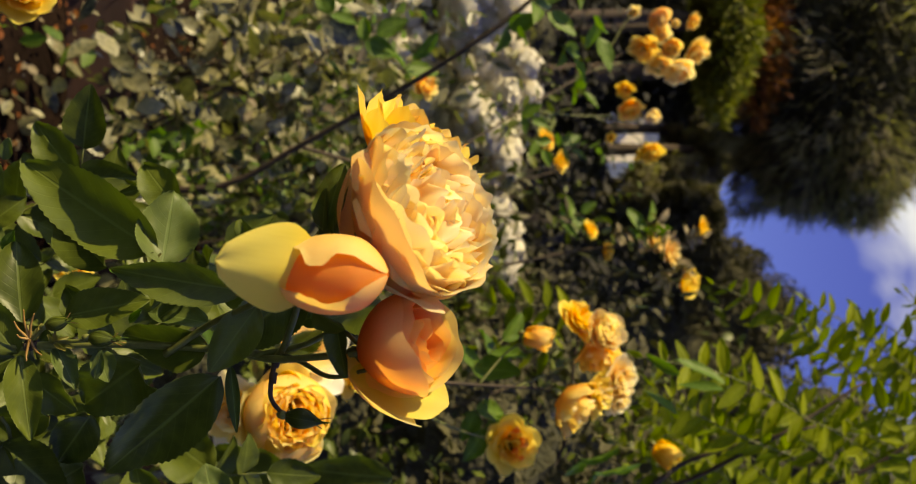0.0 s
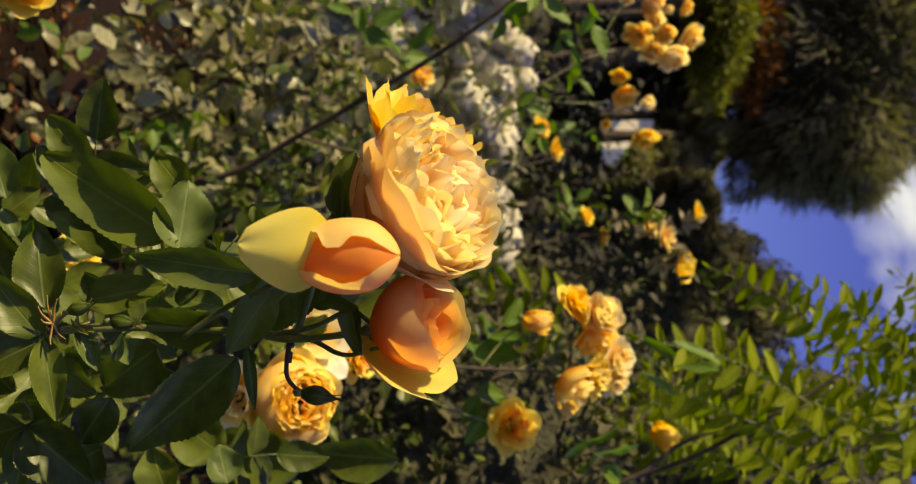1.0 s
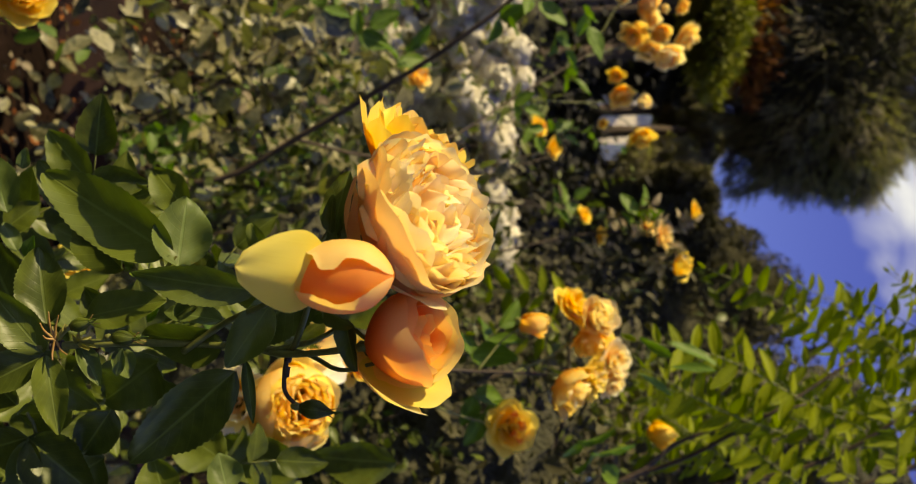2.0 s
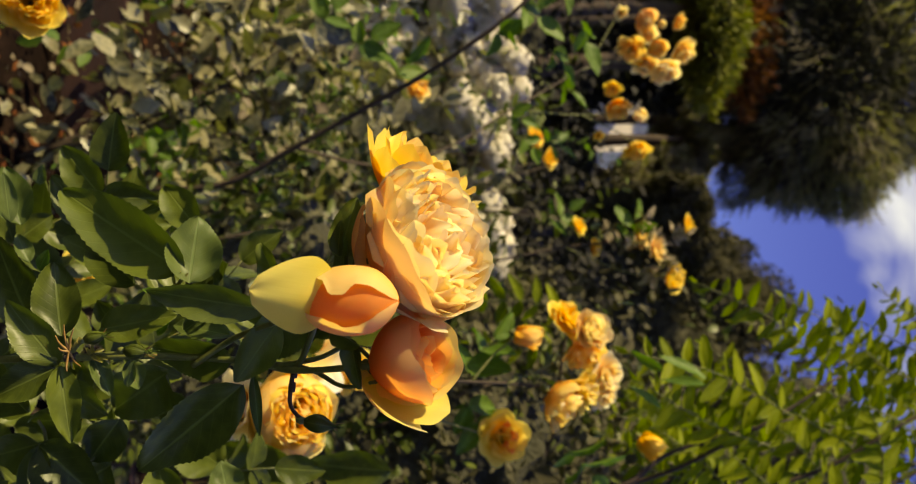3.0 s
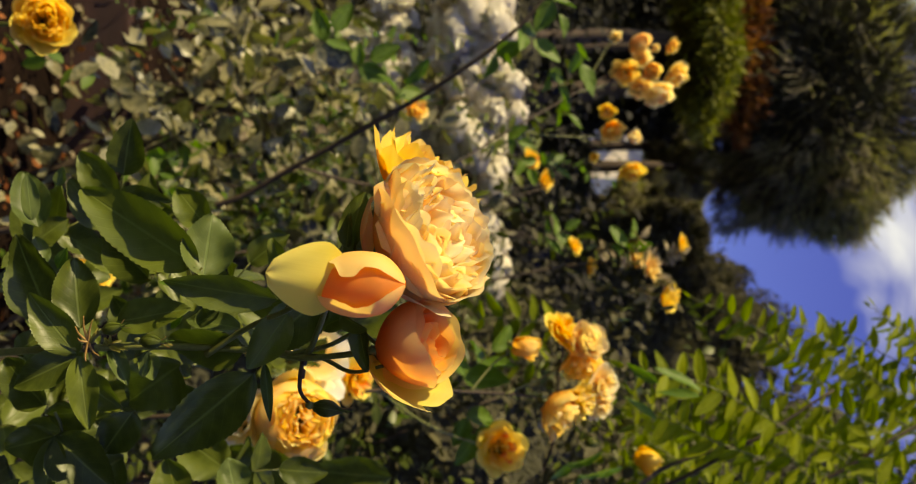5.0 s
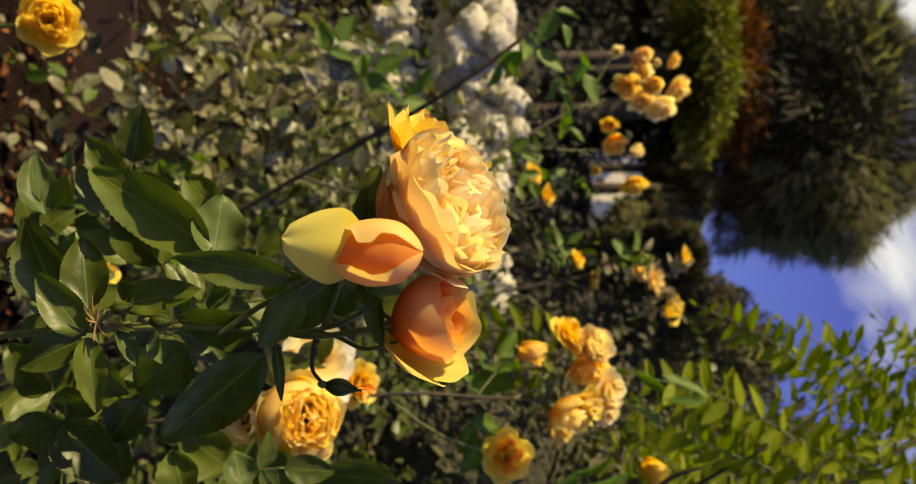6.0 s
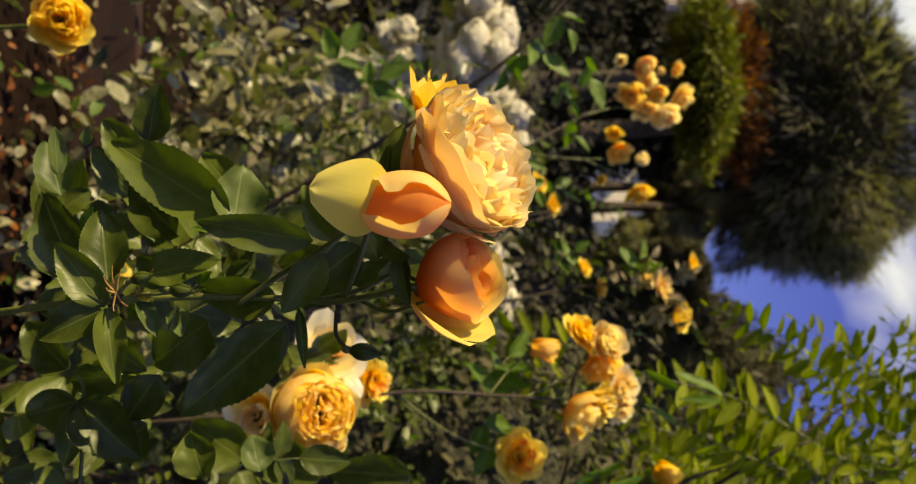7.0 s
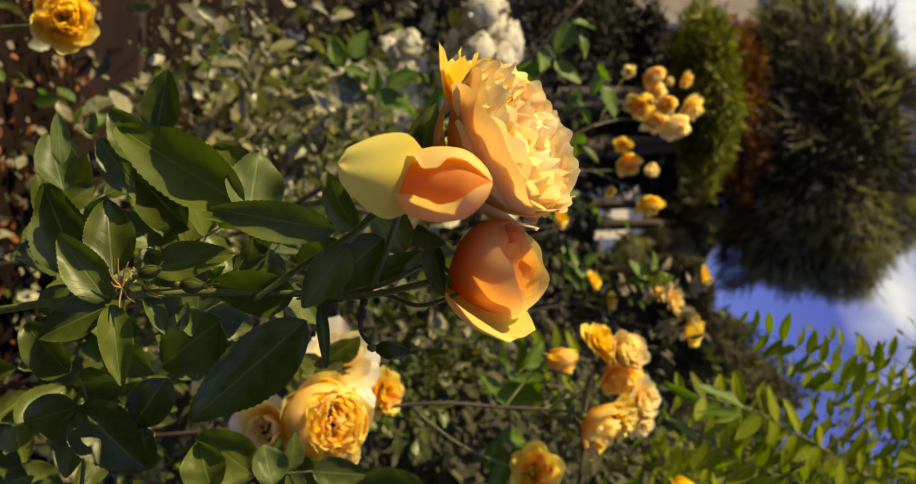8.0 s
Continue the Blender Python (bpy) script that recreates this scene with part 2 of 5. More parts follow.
BRICK = solid_material("red brick", (0.20, 0.08, 0.05), (0.42, 0.20, 0.13), 9.0, 0.9, 0.8, (1, 1, 4))
SLATE = solid_material("roof tiles", (0.05, 0.04, 0.035), (0.12, 0.09, 0.08), 4.0, 0.8, 0.8, (1, 4, 4))
GLASS = solid_material("dark window glass", (0.01, 0.012, 0.015), (0.02, 0.022, 0.026), 1.0, 0.08, 0.0, spec=0.6)
TIMBER = solid_material("dark red stained timber", (0.014, 0.006, 0.004), (0.045, 0.016, 0.011), 6, 0.75, 0.5, (0.15, 1, 1))


# ---- mesh helpers ----
def mesh(name, verts, faces, mat, uvs=None, smooth=True):
    me = bpy.data.meshes.new(name)
    me.from_pydata([tuple(v) for v in verts], [], faces)
    if uvs is not None:
        layer = me.uv_layers.new(name="UVMap")
        index = np.zeros(len(me.loops), dtype=np.int32)
        me.loops.foreach_get("vertex_index", index)
        layer.data.foreach_set("uv", np.asarray(uvs, dtype=np.float32)[index].ravel())
    if smooth:
        me.polygons.foreach_set("use_smooth", [True] * len(me.polygons))
    me.materials.append(mat)
    me.update()
    return me


def part(name, me, parent, m=None, label=""):
    ob = new(name, me)
    ob.parent = parent
    if m is not None:
        ob.matrix_basis = m
    return tagged(ob, label)


def thing(name, at, label, category, group="", kind=""):
    ob = new(name)
    ob.matrix_basis = Matrix.Translation(at)
    return tagged(ob, label, category, group, kind)


def grid_faces(rows, cols):
    return [(r * cols + c, r * cols + c + 1, (r + 1) * cols + c + 1, (r + 1) * cols + c)
            for r in range(rows - 1) for c in range(cols - 1)]


def basis(origin, along, up):
    """A pose whose Y runs along and whose Z is as near to up as can be."""
    y = Vector(along).normalized()
    x = y.cross(Vector(up))
    if x.length < 1e-5:
        x = y.cross(Vector((0.3, 0.5, 0.8)))
    x.normalize()
    z = x.cross(y)
    m = Matrix((x, y, z)).transposed().to_4x4()
    return Matrix.Translation(origin) @ m


def spline(points, steps=8):
    """A smooth line through the points."""
    ps = [Vector(p) for p in points]
    ps = [2 * ps[0] - ps[1]] + ps + [2 * ps[-1] - ps[-2]]
    out = []
    for a, b, c, d in zip(ps, ps[1:], ps[2:], ps[3:]):
        for k in range(steps):
            t = k / steps
            out.append(0.5 * (2 * b + (c - a) * t + (2 * a - 5 * b + 4 * c - d) * t * t + (3 * b - a - 3 * c + d) * t ** 3))
    return out + [ps[-2]]


def tube(name, points, r0, r1, mat, sides=7, steps=8, lump=0.06, seed=1):
    rng = random.Random(seed)
    line = spline(points, steps)
    verts, uvs, side = [], [], Vector((0.31, 0.82, 0.47))
    for i, p in enumerate(line):
        d = (line[min(i + 1, len(line) - 1)] - line[max(i - 1, 0)]).normalized()
        side = (side - d * side.dot(d)).normalized()
        other = d.cross(side)
        r = r0 + (r1 - r0) * i / (len(line) - 1)
        for k in range(sides):
            a = math.tau * k / sides
            q = r * (1 + rng.uniform(-lump, lump))
            verts.append(p + side * math.cos(a) * q + other * math.sin(a) * q)
            uvs.append((k / sides, i / len(line)))
    faces = [(i * sides + k, i * sides + (k + 1) % sides, (i + 1) * sides + (k + 1) % sides, (i + 1) * sides + k)
             for i in range(len(line) - 1) for k in range(sides)]
    faces += [tuple(range(sides))[::-1], tuple(range(len(verts) - sides, len(verts)))]
    return mesh(name, verts, faces, mat, uvs)


def leaf_mesh(length, width, mat, fold=0.25, bend=0.1, teeth=13, wave=0.03, seed=1):
    """A serrated blade along +Y, folded at its midrib, its face towards +Z."""
    rng = random.Random(seed)
    rows, cols = 2 * teeth + 1, 9
    ph, verts, uvs = rng.uniform(0, 6), [], []
    for i in range(rows):
        v = i / (rows - 1)
        half = 0.5 * width * math.sin(math.pi * min(1, v ** 0.82)) ** 0.66 * (1 - 0.12 * v)
        half = max(half, 0.0006)
        for c in range(cols):
            u = 2 * c / (cols - 1) - 1
            edge = abs(u) > 0.99
            x = half * u * ((1.03 if i % 2 else 0.985) if edge else 1)
            y = length * v + (0.008 * length if edge and i % 2 and i < rows - 1 else 0)
            z = fold * abs(x) - bend * length * v * v + wave * width * math.sin(7 * v + ph + 2 * u) * abs(u)
            z -= 0.075 * width * math.sin(math.pi * abs(u)) * math.sin(math.pi * v)
            z += 0.022 * width * math.cos(math.pi * 6.2 * (v - 0.28 * abs(u))) * abs(u)
            verts.append((x, y, z))
            uvs.append((0.5 + 0.5 * u, v))
    return mesh("leaf", verts, grid_faces(rows, cols), mat, uvs)


def simple_leaves(name, places, mat, shape=0.45, seed=1):
    """Many small folded blades in one mesh: rows of base, direction, face, length, width."""
    rng = random.Random(seed)
    prof = ((0, 0), (0.3, 0.9), (0.62, 0.95), (0.86, 0.5), (1, 0))
    verts, faces, uvs = [], [], []
    for base, along, face, length, width in places:
        m = basis(base, along, face)
        f, b = rng.uniform(0.1, 0.5), rng.uniform(-0.1, 0.35)
        s = len(verts)
        for v, w in prof:
            for u in (-1, 0, 1):
                if w == 0 and u:
                    continue
                x = 0.5 * width * w * u
                verts.append(m @ Vector((x, length * v, f * abs(x) - b * length * v * v)))
                uvs.append((0.5 + 0.5 * u, v))
        faces += [(s, s + 1, s + 2), (s, s + 2, s + 3)]
        for k in (1, 4):
            faces += [(s + k, s + k + 3, s + k + 4, s + k + 1), (s + k + 1, s + k + 4, s + k + 5, s + k + 2)]
        faces += [(s + 7, s + 10, s + 8), (s + 8, s + 10, s + 9)]
    return mesh(name, verts, faces, mat, uvs)


def unit(rng):
    while True:
        v = Vector((rng.uniform(-1, 1), rng.uniform(-1, 1), rng.uniform(-1, 1)))
        if 0.1 < v.length < 1:
            return v.normalized()


def petal_mesh(length, width, lean0, lean1, r0, mat, wrap=1.0, ruffle=0.06, curl=0.0, notch=0.12, point=0.0, seed=1, rows=11, cols=9, twist=0.16, full=0.84):
    """A petal of a rose whose axis is +Z: it leaves the axis at lean0 degrees from it, and ends at lean1."""
    rng = random.Random(seed)
    p1, p2, p3, verts, uvs = rng.uniform(0, 6), rng.uniform(0, 6), rng.uniform(0.7, 1.3), [], []
    line, rho, h = [], r0, 0.0
    for i in range(rows):
        v = i / (rows - 1)
        line.append((rho, h))
        d = radians(lean0 + (lean1 - lean0) * v ** 0.8 + curl * max(0, v - 0.72) / 0.28)
        rho += math.sin(d) * length / (rows - 1)
        h += math.cos(d) * length / (rows - 1)
    for i in range(rows):
        v = i / (rows - 1)
        half = 0.5 * width * (0.22 + 0.78 * math.sin(math.pi * min(full, 0.04 + 0.80 * v ** 0.85)) ** 0.9)
        for c in range(cols):
            u = 2 * c / (cols - 1) - 1
            vv = v * (1 - notch * u * u * v + point * (1 - abs(u)) ** 2 * v)
            g = min(vv, 1.0) * (rows - 1)
            j = min(int(g), rows - 2)
            (ra, ha), (rb, hb) = line[j], line[j + 1]
            k = g - j + (vv - min(vv, 1.0)) * (rows - 1)
            rr, hh = ra + (rb - ra) * k, ha + (hb - ha) * k
            s = u * half
            radius = max(rr, 0.35 * width) / max(wrap, 0.05)
            ang = s / radius
            x, y = radius * math.sin(ang), rr - radius * (1 - math.cos(ang))
            off = ruffle * width * (v ** 1.6) * (math.sin(3.1 * p3 * u + p1) + 0.6 * math.sin(6.3 * u + p2 + 2 * v)) * 0.5
            off += twist * s * v
            nh, ny = -(rb - ra), (hb - ha)
            q = math.hypot(nh, ny) or 1
            verts.append((x, y - off * ny / q, hh - off * nh / q))
            uvs.append((0.5 + 0.5 * u, v))
    return mesh("petal", verts, grid_faces(rows, cols), mat, uvs)


def spin(deg, tilt=0, lift=0.0, out=0.0, swing=0):
    return Matrix.Rotation(radians(deg), 4, "Z") @ pose(0, out, lift, tilt, 0, swing)


def calyx_mesh(r):
    bm = bmesh.new()
    bmesh.ops.create_uvsphere(bm, u_segments=12, v_segments=8, radius=r)
    for v in bm.verts:
        v.co.z = v.co.z * 1.35 - r * 1.0
        v.co.x *= 1 + 0.08 * math.sin(5 * v.co.z / r)
    me = bpy.data.meshes.new("calyx")
    bm.to_mesh(me)
    bm.free()
    me.polygons.foreach_set("use_smooth", [True] * len(me.polygons))
    me.materials.append(STEM)
    return me


def sepals(parent, length, mat, droop, seed):
    rng = random.Random(seed)
    for k in range(5):
        me = leaf_mesh(length * rng.uniform(0.85, 1.15), length * 0.32, mat, 0.5, 0.25, 5, 0.05, seed + k)
        me.name = "sepal"
        part("sepal", me, parent, Matrix.Rotation(radians(72 * k + rng.uniform(-12, 12)), 4, "Z") @ pose(0, length * 0.05, -length * 0.1, droop + rng.uniform(-20, 20)))


def rose(at, axis, size, mats, label, layers, heart, group="", turn=0, droop=70, seed=1, gap=None):
    """A double rose: rings of petals from the outside in, and a ruffled heart of folded petals."""
    rng = random.Random(seed)
    ob = thing("rose_bloom", at, label, "rose", group)
    z = Vector(axis).normalized()
    ob.matrix_basis = Matrix.Translation(at) @ z.to_track_quat("Z", "Y").to_matrix().to_4x4() @ Matrix.Rotation(radians(turn), 4, "Z")
    calyx = part("calyx", calyx_mesh(0.13 * size), ob)
    sepals(calyx, 0.55 * size, ROSE_LEAF, droop, seed)
    outer, inner, core = mats
    for n, length, width, lean0, lean1, r0, lift, ruffle, curl in layers:
        kinds = [petal_mesh(length * size * rng.uniform(0.94, 1.06), width * size, lean0, lean1, r0 * size, outer if lift < 0.12 else (inner if lift < 0.3 else core),
                            1.0, ruffle, curl, 0.14, 0.0, seed * 50 + n + k) for k in range(3)]
        first = rng.uniform(0, 360)
        if gap is not None:
            g = ob.matrix_basis.to_3x3().inverted() @ Vector(gap)
            first = math.degrees(math.atan2(-g.x, g.y)) + 180 / n + (25 if lift > 0.02 else 0)
        for k in range(n):
            part("petal", kinds[k % 3], ob, spin(first + 360 * k / n + rng.uniform(-9, 9), rng.uniform(-7, 7), lift * size + rng.uniform(-0.02, 0.02) * size))
    n, length, width, reach, lift = heart
    kinds = [petal_mesh(length * size * rng.uniform(0.85, 1.1), width * size * rng.uniform(0.8, 1.1), lean, lean - 26, 0.02 * size, core if k % 3 else inner,
                        0.9, 0.16, 10, 0.18, 0.0, seed * 90 + k, 9, 8) for k, lean in enumerate((14, 22, 30, 8, 18, 36))] if n else []
    for k in range(n):
        r = reach * size * math.sqrt((k + 0.5) / n)
        a = 137.5 * k
        part("petal", kinds[k % 6], ob, Matrix.Rotation(radians(a), 4, "Z") @ pose(0, r, (lift - 0.20 * (k / n) ** 1.5) * size, -16 * k / n + rng.uniform(-12, 12), 0, rng.uniform(-75, 75)))
    return ob


def azimuth(ob, way):
    """The turn about a bloom's axis that points a petal along a direction of the garden."""
    g = ob.matrix_basis.to_3x3().inverted() @ Vector(way)
    return math.degrees(math.atan2(-g.x, g.y))


def bloom_base(at, axis, label, group, size, droop, seed):
    ob = thing("rose_bloom", at, label, "rose", group)
    ob.matrix_basis = Matrix.Translation(at) @ Vector(axis).normalized().to_track_quat("Z", "Y").to_matrix().to_4x4()
    calyx = part("calyx", calyx_mesh(0.13 * size), ob)
    sepals(calyx, 0.55 * size, ROSE_LEAF, droop, seed)
    return ob


def set_petals(ob, rows, seed):
    """Petals one by one: direction, length, width, lean at base and rim, lift, ruffle, curl, point, material; the widest wrap round without narrowing."""
    for k, (way, length, width, lean0, lean1, lift, ruffle, curl, point, mat) in enumerate(rows):
        full = 0.56 if width > 1.4 * length else 0.84
        me = petal_mesh(length, width, lean0, lean1, 0.003, mat, 1.0, ruffle, curl, 0.10, point, seed + k, 16, 15, 0.05, full)
        part("petal", me, ob, spin(azimuth(ob, way) if not isinstance(way, (int, float)) else way, 0, lift))


def bowl_petal(ob, way, span, radius, height, mat, mouth=0.70, lip=0.06, seed=1):
    """A petal wrapped round an egg-shaped cup, its rim rolled a little outwards."""
    rows, cols = 16, 29
    verts, uvs = [], []
    for i in range(rows):
        v = i / (rows - 1)
        for c in range(cols):
            u = 2 * c / (cols - 1) - 1
            top = 1 - 0.30 * abs(u) ** 3.5 + 0.030 * math.sin(4 * u + seed) + 0.022 * math.sin(11 * u + 2 * seed)
            g = v * top
            rho = radius * (math.sin(math.pi * (0.06 + (mouth - 0.06) * g)) ** 0.85 + lip * max(0, v - 0.78) ** 2 / 0.05)
            rho *= 1 + 0.024 * math.sin(5 * u + 3 * v + seed) * v + 0.030 * math.sin(9 * u + 2 * seed) * v ** 4
            a = radians(span) * u * (0.45 + 0.55 * min(1, 1.6 * v))
            verts.append((-rho * math.sin(a), rho * math.cos(a), height * g))
            uvs.append((0.5 + 0.5 * u, v))
    return part("petal", mesh("petal", verts, grid_faces(rows, cols), mat, uvs), ob, spin(azimuth(ob, way)))


def frill_mesh(width, depth, lip, wave, mat, seed):
    """A short ruffled inner petal: it stands on its edge, hollow towards -Y, its rim rolled towards +Y."""
    rng = random.Random(seed)
    rows, cols = 11, 15
    p1, p2, p3 = rng.uniform(0, 6), rng.uniform(0, 6), rng.uniform(0.7, 1.4)
    skew, dent = rng.uniform(-0.4, 0.4), rng.uniform(0.0, 0.10)
    verts, uvs = [], []
    for i in range(rows):
        v = i / (rows - 1)
        half = 0.5 * width * (0.45 + 0.55 * math.sin(0.5 * math.pi * min(1, v * 1.15))) * (1 - 0.30 * v ** 4)
        for c in range(cols):
            u = 2 * c / (cols - 1) - 1
            x = half * u
            top = 1 - 0.40 * abs(u) ** 2.2 - dent * math.exp(-((u - skew) / 0.22) ** 2) + 0.035 * math.sin(4 * u + p2)
            z = depth * (v * top - 1)
            y = -1.1 * x * x / width + lip * width * max(0, v - 0.45) ** 2 * 3.2
            y += wave * width * v ** 1.6 * (math.sin(3.6 * p3 * u + p1) + 0.5 * math.sin(8.0 * u + p2))
            verts.append((x, y, z))
            uvs.append((0.5 + 0.5 * u, v))
    return mesh("petal", verts, grid_faces(rows, cols), mat, uvs)


def quartered_face(ob, radius, height, n, mats, seed, swirls=4, dome=0.30, lean=34, hollow=0.20):
    """Ruffled petals standing on edge over a low dome, curled round a few swirls instead of one heart."""
    rng = random.Random(seed)
    centres = [Vector((0.50 * radius * math.cos(a), 0.50 * radius * math.sin(a), 0))
               for a in (math.tau * (k + rng.uniform(-0.12, 0.12)) / swirls for k in range(swirls))]
    for k in range(n):
        f = math.sqrt((k + 0.5) / n)
        a = radians(137.5 * k)
        p = Vector((f * radius * math.cos(a), f * radius * math.sin(a), 0))
        q = min(centres, key=lambda c: (c - p).length)
        near = math.exp(-((p - q).length / (0.20 * radius)) ** 2)
        out = (p - q).normalized() * (1.1 - f) + p.normalized() * (0.35 + 1.2 * f * f)
        turn = math.degrees(math.atan2(-out.x, out.y)) + rng.uniform(-16, 16)
        p.z = height + dome * radius * (1 - f * f) - hollow * radius * near + rng.uniform(-0.035, 0.035) * radius
        w = radius * rng.uniform(0.80, 1.20) * (0.46 + 0.60 * f)
        me = frill_mesh(w, radius * (0.62 + 0.18 * f), rng.uniform(0.05, 0.30), rng.uniform(0.025, 0.07), rng.choice(mats), seed * 40 + k)
        part("petal", me, ob, Matrix.Translation(p) @ Matrix.Rotation(radians(turn), 4, "Z") @ pose(0, 0, 0, (lean * (2.1 * f - 0.9)) + rng.uniform(-8, 8), rng.uniform(-6, 6), 0))


def wrapped_petal(parent, base, tip, radius, side, start, slant, edges, far, mat, roll=0.06, seed=1):
    """A petal wrapped round a bud from base to tip; edges gives the turn of its free edge along the bud, far the turn at its back."""
    b, t = Vector(base), Vector(tip)
    length, rows, cols = (t - b).length, 25, 25
    verts, uvs = [], []
    for i in range(rows):
        w = i / (rows - 1)
        for c in range(cols):
            v = c / (cols - 1)
            s = min(1, start + slant * min(1, 2.2 * w) ** 0.8 + (1 - start - slant * min(1, 2.2 * w) ** 0.8) * v)
            f = s * (len(edges) - 1)
            k = min(int(f), len(edges) - 2)
            g = (f - k) ** 2 * (3 - 2 * (f - k))
            edge = edges[k] + (edges[k + 1] - edges[k]) * g + 1.6 * math.sin(13 * s + seed)
            phi = radians(side * (edge + (far - edge) * w))
            r = radius * math.sin(math.pi * (0.12 + 0.72 * s ** 0.92)) ** 0.72 * math.sqrt(1 - (max(0, s - 0.70) / 0.303) ** 2)
            r *= 1 + roll * math.exp(-12 * w) * (1.3 - 0.6 * s) + 0.012 * math.sin(3 * phi + 4 * s + seed)
            verts.append((-r * math.sin(phi), length * s, r * math.cos(phi)))
            uvs.append((w, 1 - 0.75 * w))
    me = mesh("petal", verts, grid_faces(rows, cols), mat, uvs)
    return part("petal", me, parent, parent.matrix_basis.inverted() @ basis(b, t - b, (0, -1, 0)))


def folded_petal(parent, base, tip, width, face, mat):
    """A broad heart-shaped petal folded back from the bloom, drawn out to a small point."""
    b, t = Vector(base), Vector(tip)
    length, rows, cols = (t - b).length, 18, 15
    verts, uvs = [], []
    for i in range(rows):
        v = i / (rows - 1)
        half = 0.5 * width * (0.30 + 0.70 * math.sin(0.5 * math.pi * min(v / 0.40, 1))) * (1 if v < 0.36 else 1 - 0.76 * ((v - 0.36) / 0.64) ** 1.75) * (1 if v < 0.94 else math.sqrt(1.004 - ((v - 0.94) / 0.06) ** 2))
        for c in range(cols):
            u = 2 * c / (cols - 1) - 1
            z = -0.16 * width * u * u * math.sin(math.pi * v) + 0.10 * length * math.sin(math.pi * v) + 0.012 * width * math.sin(6 * u + 4 * v)
            verts.append((half * u, length * v, z))
            uvs.append((0.5 + half * u / width, 0.25 + 0.7 * v))
    me = mesh("petal", verts, grid_faces(rows, cols), mat, uvs)
    return part("petal", me, parent, parent.matrix_basis.inverted() @ basis(b, t - b, face))


def rosebud(at, axis, size, mat, label, group="", seed=1, open_by=0, feather=0):
    """A closed bud: a tight ovoid of petals held by five sepals."""
    z = Vector(axis).normalized()
    ob = thing("rosebud", at, label, "rosebud", group)
    ob.matrix_basis = Matrix.Translation(at) @ z.to_track_quat("Z", "Y").to_matrix().to_4x4()
    calyx = part("calyx", calyx_mesh(0.21 * size), ob)
    for k in range(4):
        me = petal_mesh(1.30 * size, 1.15 * size, 54 + open_by, -44 + open_by, 0.06 * size, mat, 1.1, 0.03, 0, 0.1, 0.12, seed + k, 8, 7)
        part("petal", me, ob, spin(90 * k + 20))
    for k in range(5):
        me = petal_mesh(1.50 * size, 0.74 * size, 58 + open_by, -46 + open_by, 0.08 * size, ROSE_LEAF, 1.1, 0.03, 14, 0.0, 0.55, seed + 20 + k, 9, 7)
        me.name = "sepal"
        part("sepal", me, calyx, spin(72 * k))
    for k in range(feather):
        a = radians(360 * k / feather + 17 * seed)
        way = Vector((math.cos(a), math.sin(a), 0)) * size
        part("sepal_tip", tube("sepal_tip", [way * 0.10 + Vector((0, 0, 1.15 * size)), way * 0.16 + Vector((0, 0, 1.5 * size)), way * (0.28 + 0.12 * (k % 2)) + Vector((0, 0, (1.8 + 0.25 * (k % 3)) * size))],
                               0.045 * size, 0.018 * size, SPUR if k % 2 else FRESH_LEAF, 5, 5, 0.05, seed + k), ob)
    return ob


# rings: count, length, width, lean at the base, lean at the rim, start radius, lift, ruffle, curl
FULL = [(6, 1.02, 1.05, 88, 10, 0.05, 0.0, 0.05, 26), (7, 0.92, 0.92, 76, 2, 0.05, 0.06, 0.07, 12),
        (8, 0.84, 0.74, 62, 0, 0.05, 0.13, 0.09, 8), (9, 0.78, 0.62, 48, 0, 0.05, 0.17, 0.11, 8), (9, 0.74, 0.52, 34, -4, 0.04, 0.19, 0.13, 6)]
HALF = [(5, 1.05, 1.1, 84, 16, 0.06, 0.0, 0.10, 44), (5, 0.95, 0.9, 66, 0, 0.05, 0.05, 0.10, 30), (5, 0.8, 0.7, 44, -6, 0.05, 0.1, 0.10, 12)]
SIMPLE = [(6, 1.0, 1.05, 88, 50, 0.05, 0.0, 0.05, 6), (6, 0.86, 0.92, 80, 30, 0.05, 0.04, 0.06, 4), (6, 0.66, 0.72, 66, 14, 0.05, 0.06, 0.07, 0), (5, 0.48, 0.5, 50, 4, 0.04, 0.08, 0.07, 0)]
GLOBE = [(7, 1.0, 1.05, 88, -14, 0.05, 0.0, 0.05, 8), (8, 0.96, 0.86, 76, -16, 0.05, 0.05, 0.07, 6), (9, 0.92, 0.68, 64, -18, 0.05, 0.1, 0.09, 5), (9, 0.86, 0.54, 52, -18, 0.05, 0.15, 0.11, 4), (8, 0.78, 0.44, 38, -16, 0.05, 0.2, 0.12, 3)]
OPEN = [(5, 1.0, 1.1, 88, 55, 0.06, 0.0, 0.07, 30), (6, 0.86, 0.85, 74, 30, 0.05, 0.06, 0.08, 15), (7, 0.66, 0.62, 55, 15, 0.05, 0.1, 0.1, 8)]
BUD = [(3, 1.34, 1.45, 60, -22, 0.04, 0.0, 0.03, 26), (3, 1.30, 1.05, 46, -14, 0.04, 0.05, 0.04, 6), (3, 1.15, 0.8, 30, -10, 0.03, 0.1, 0.05, 0)]

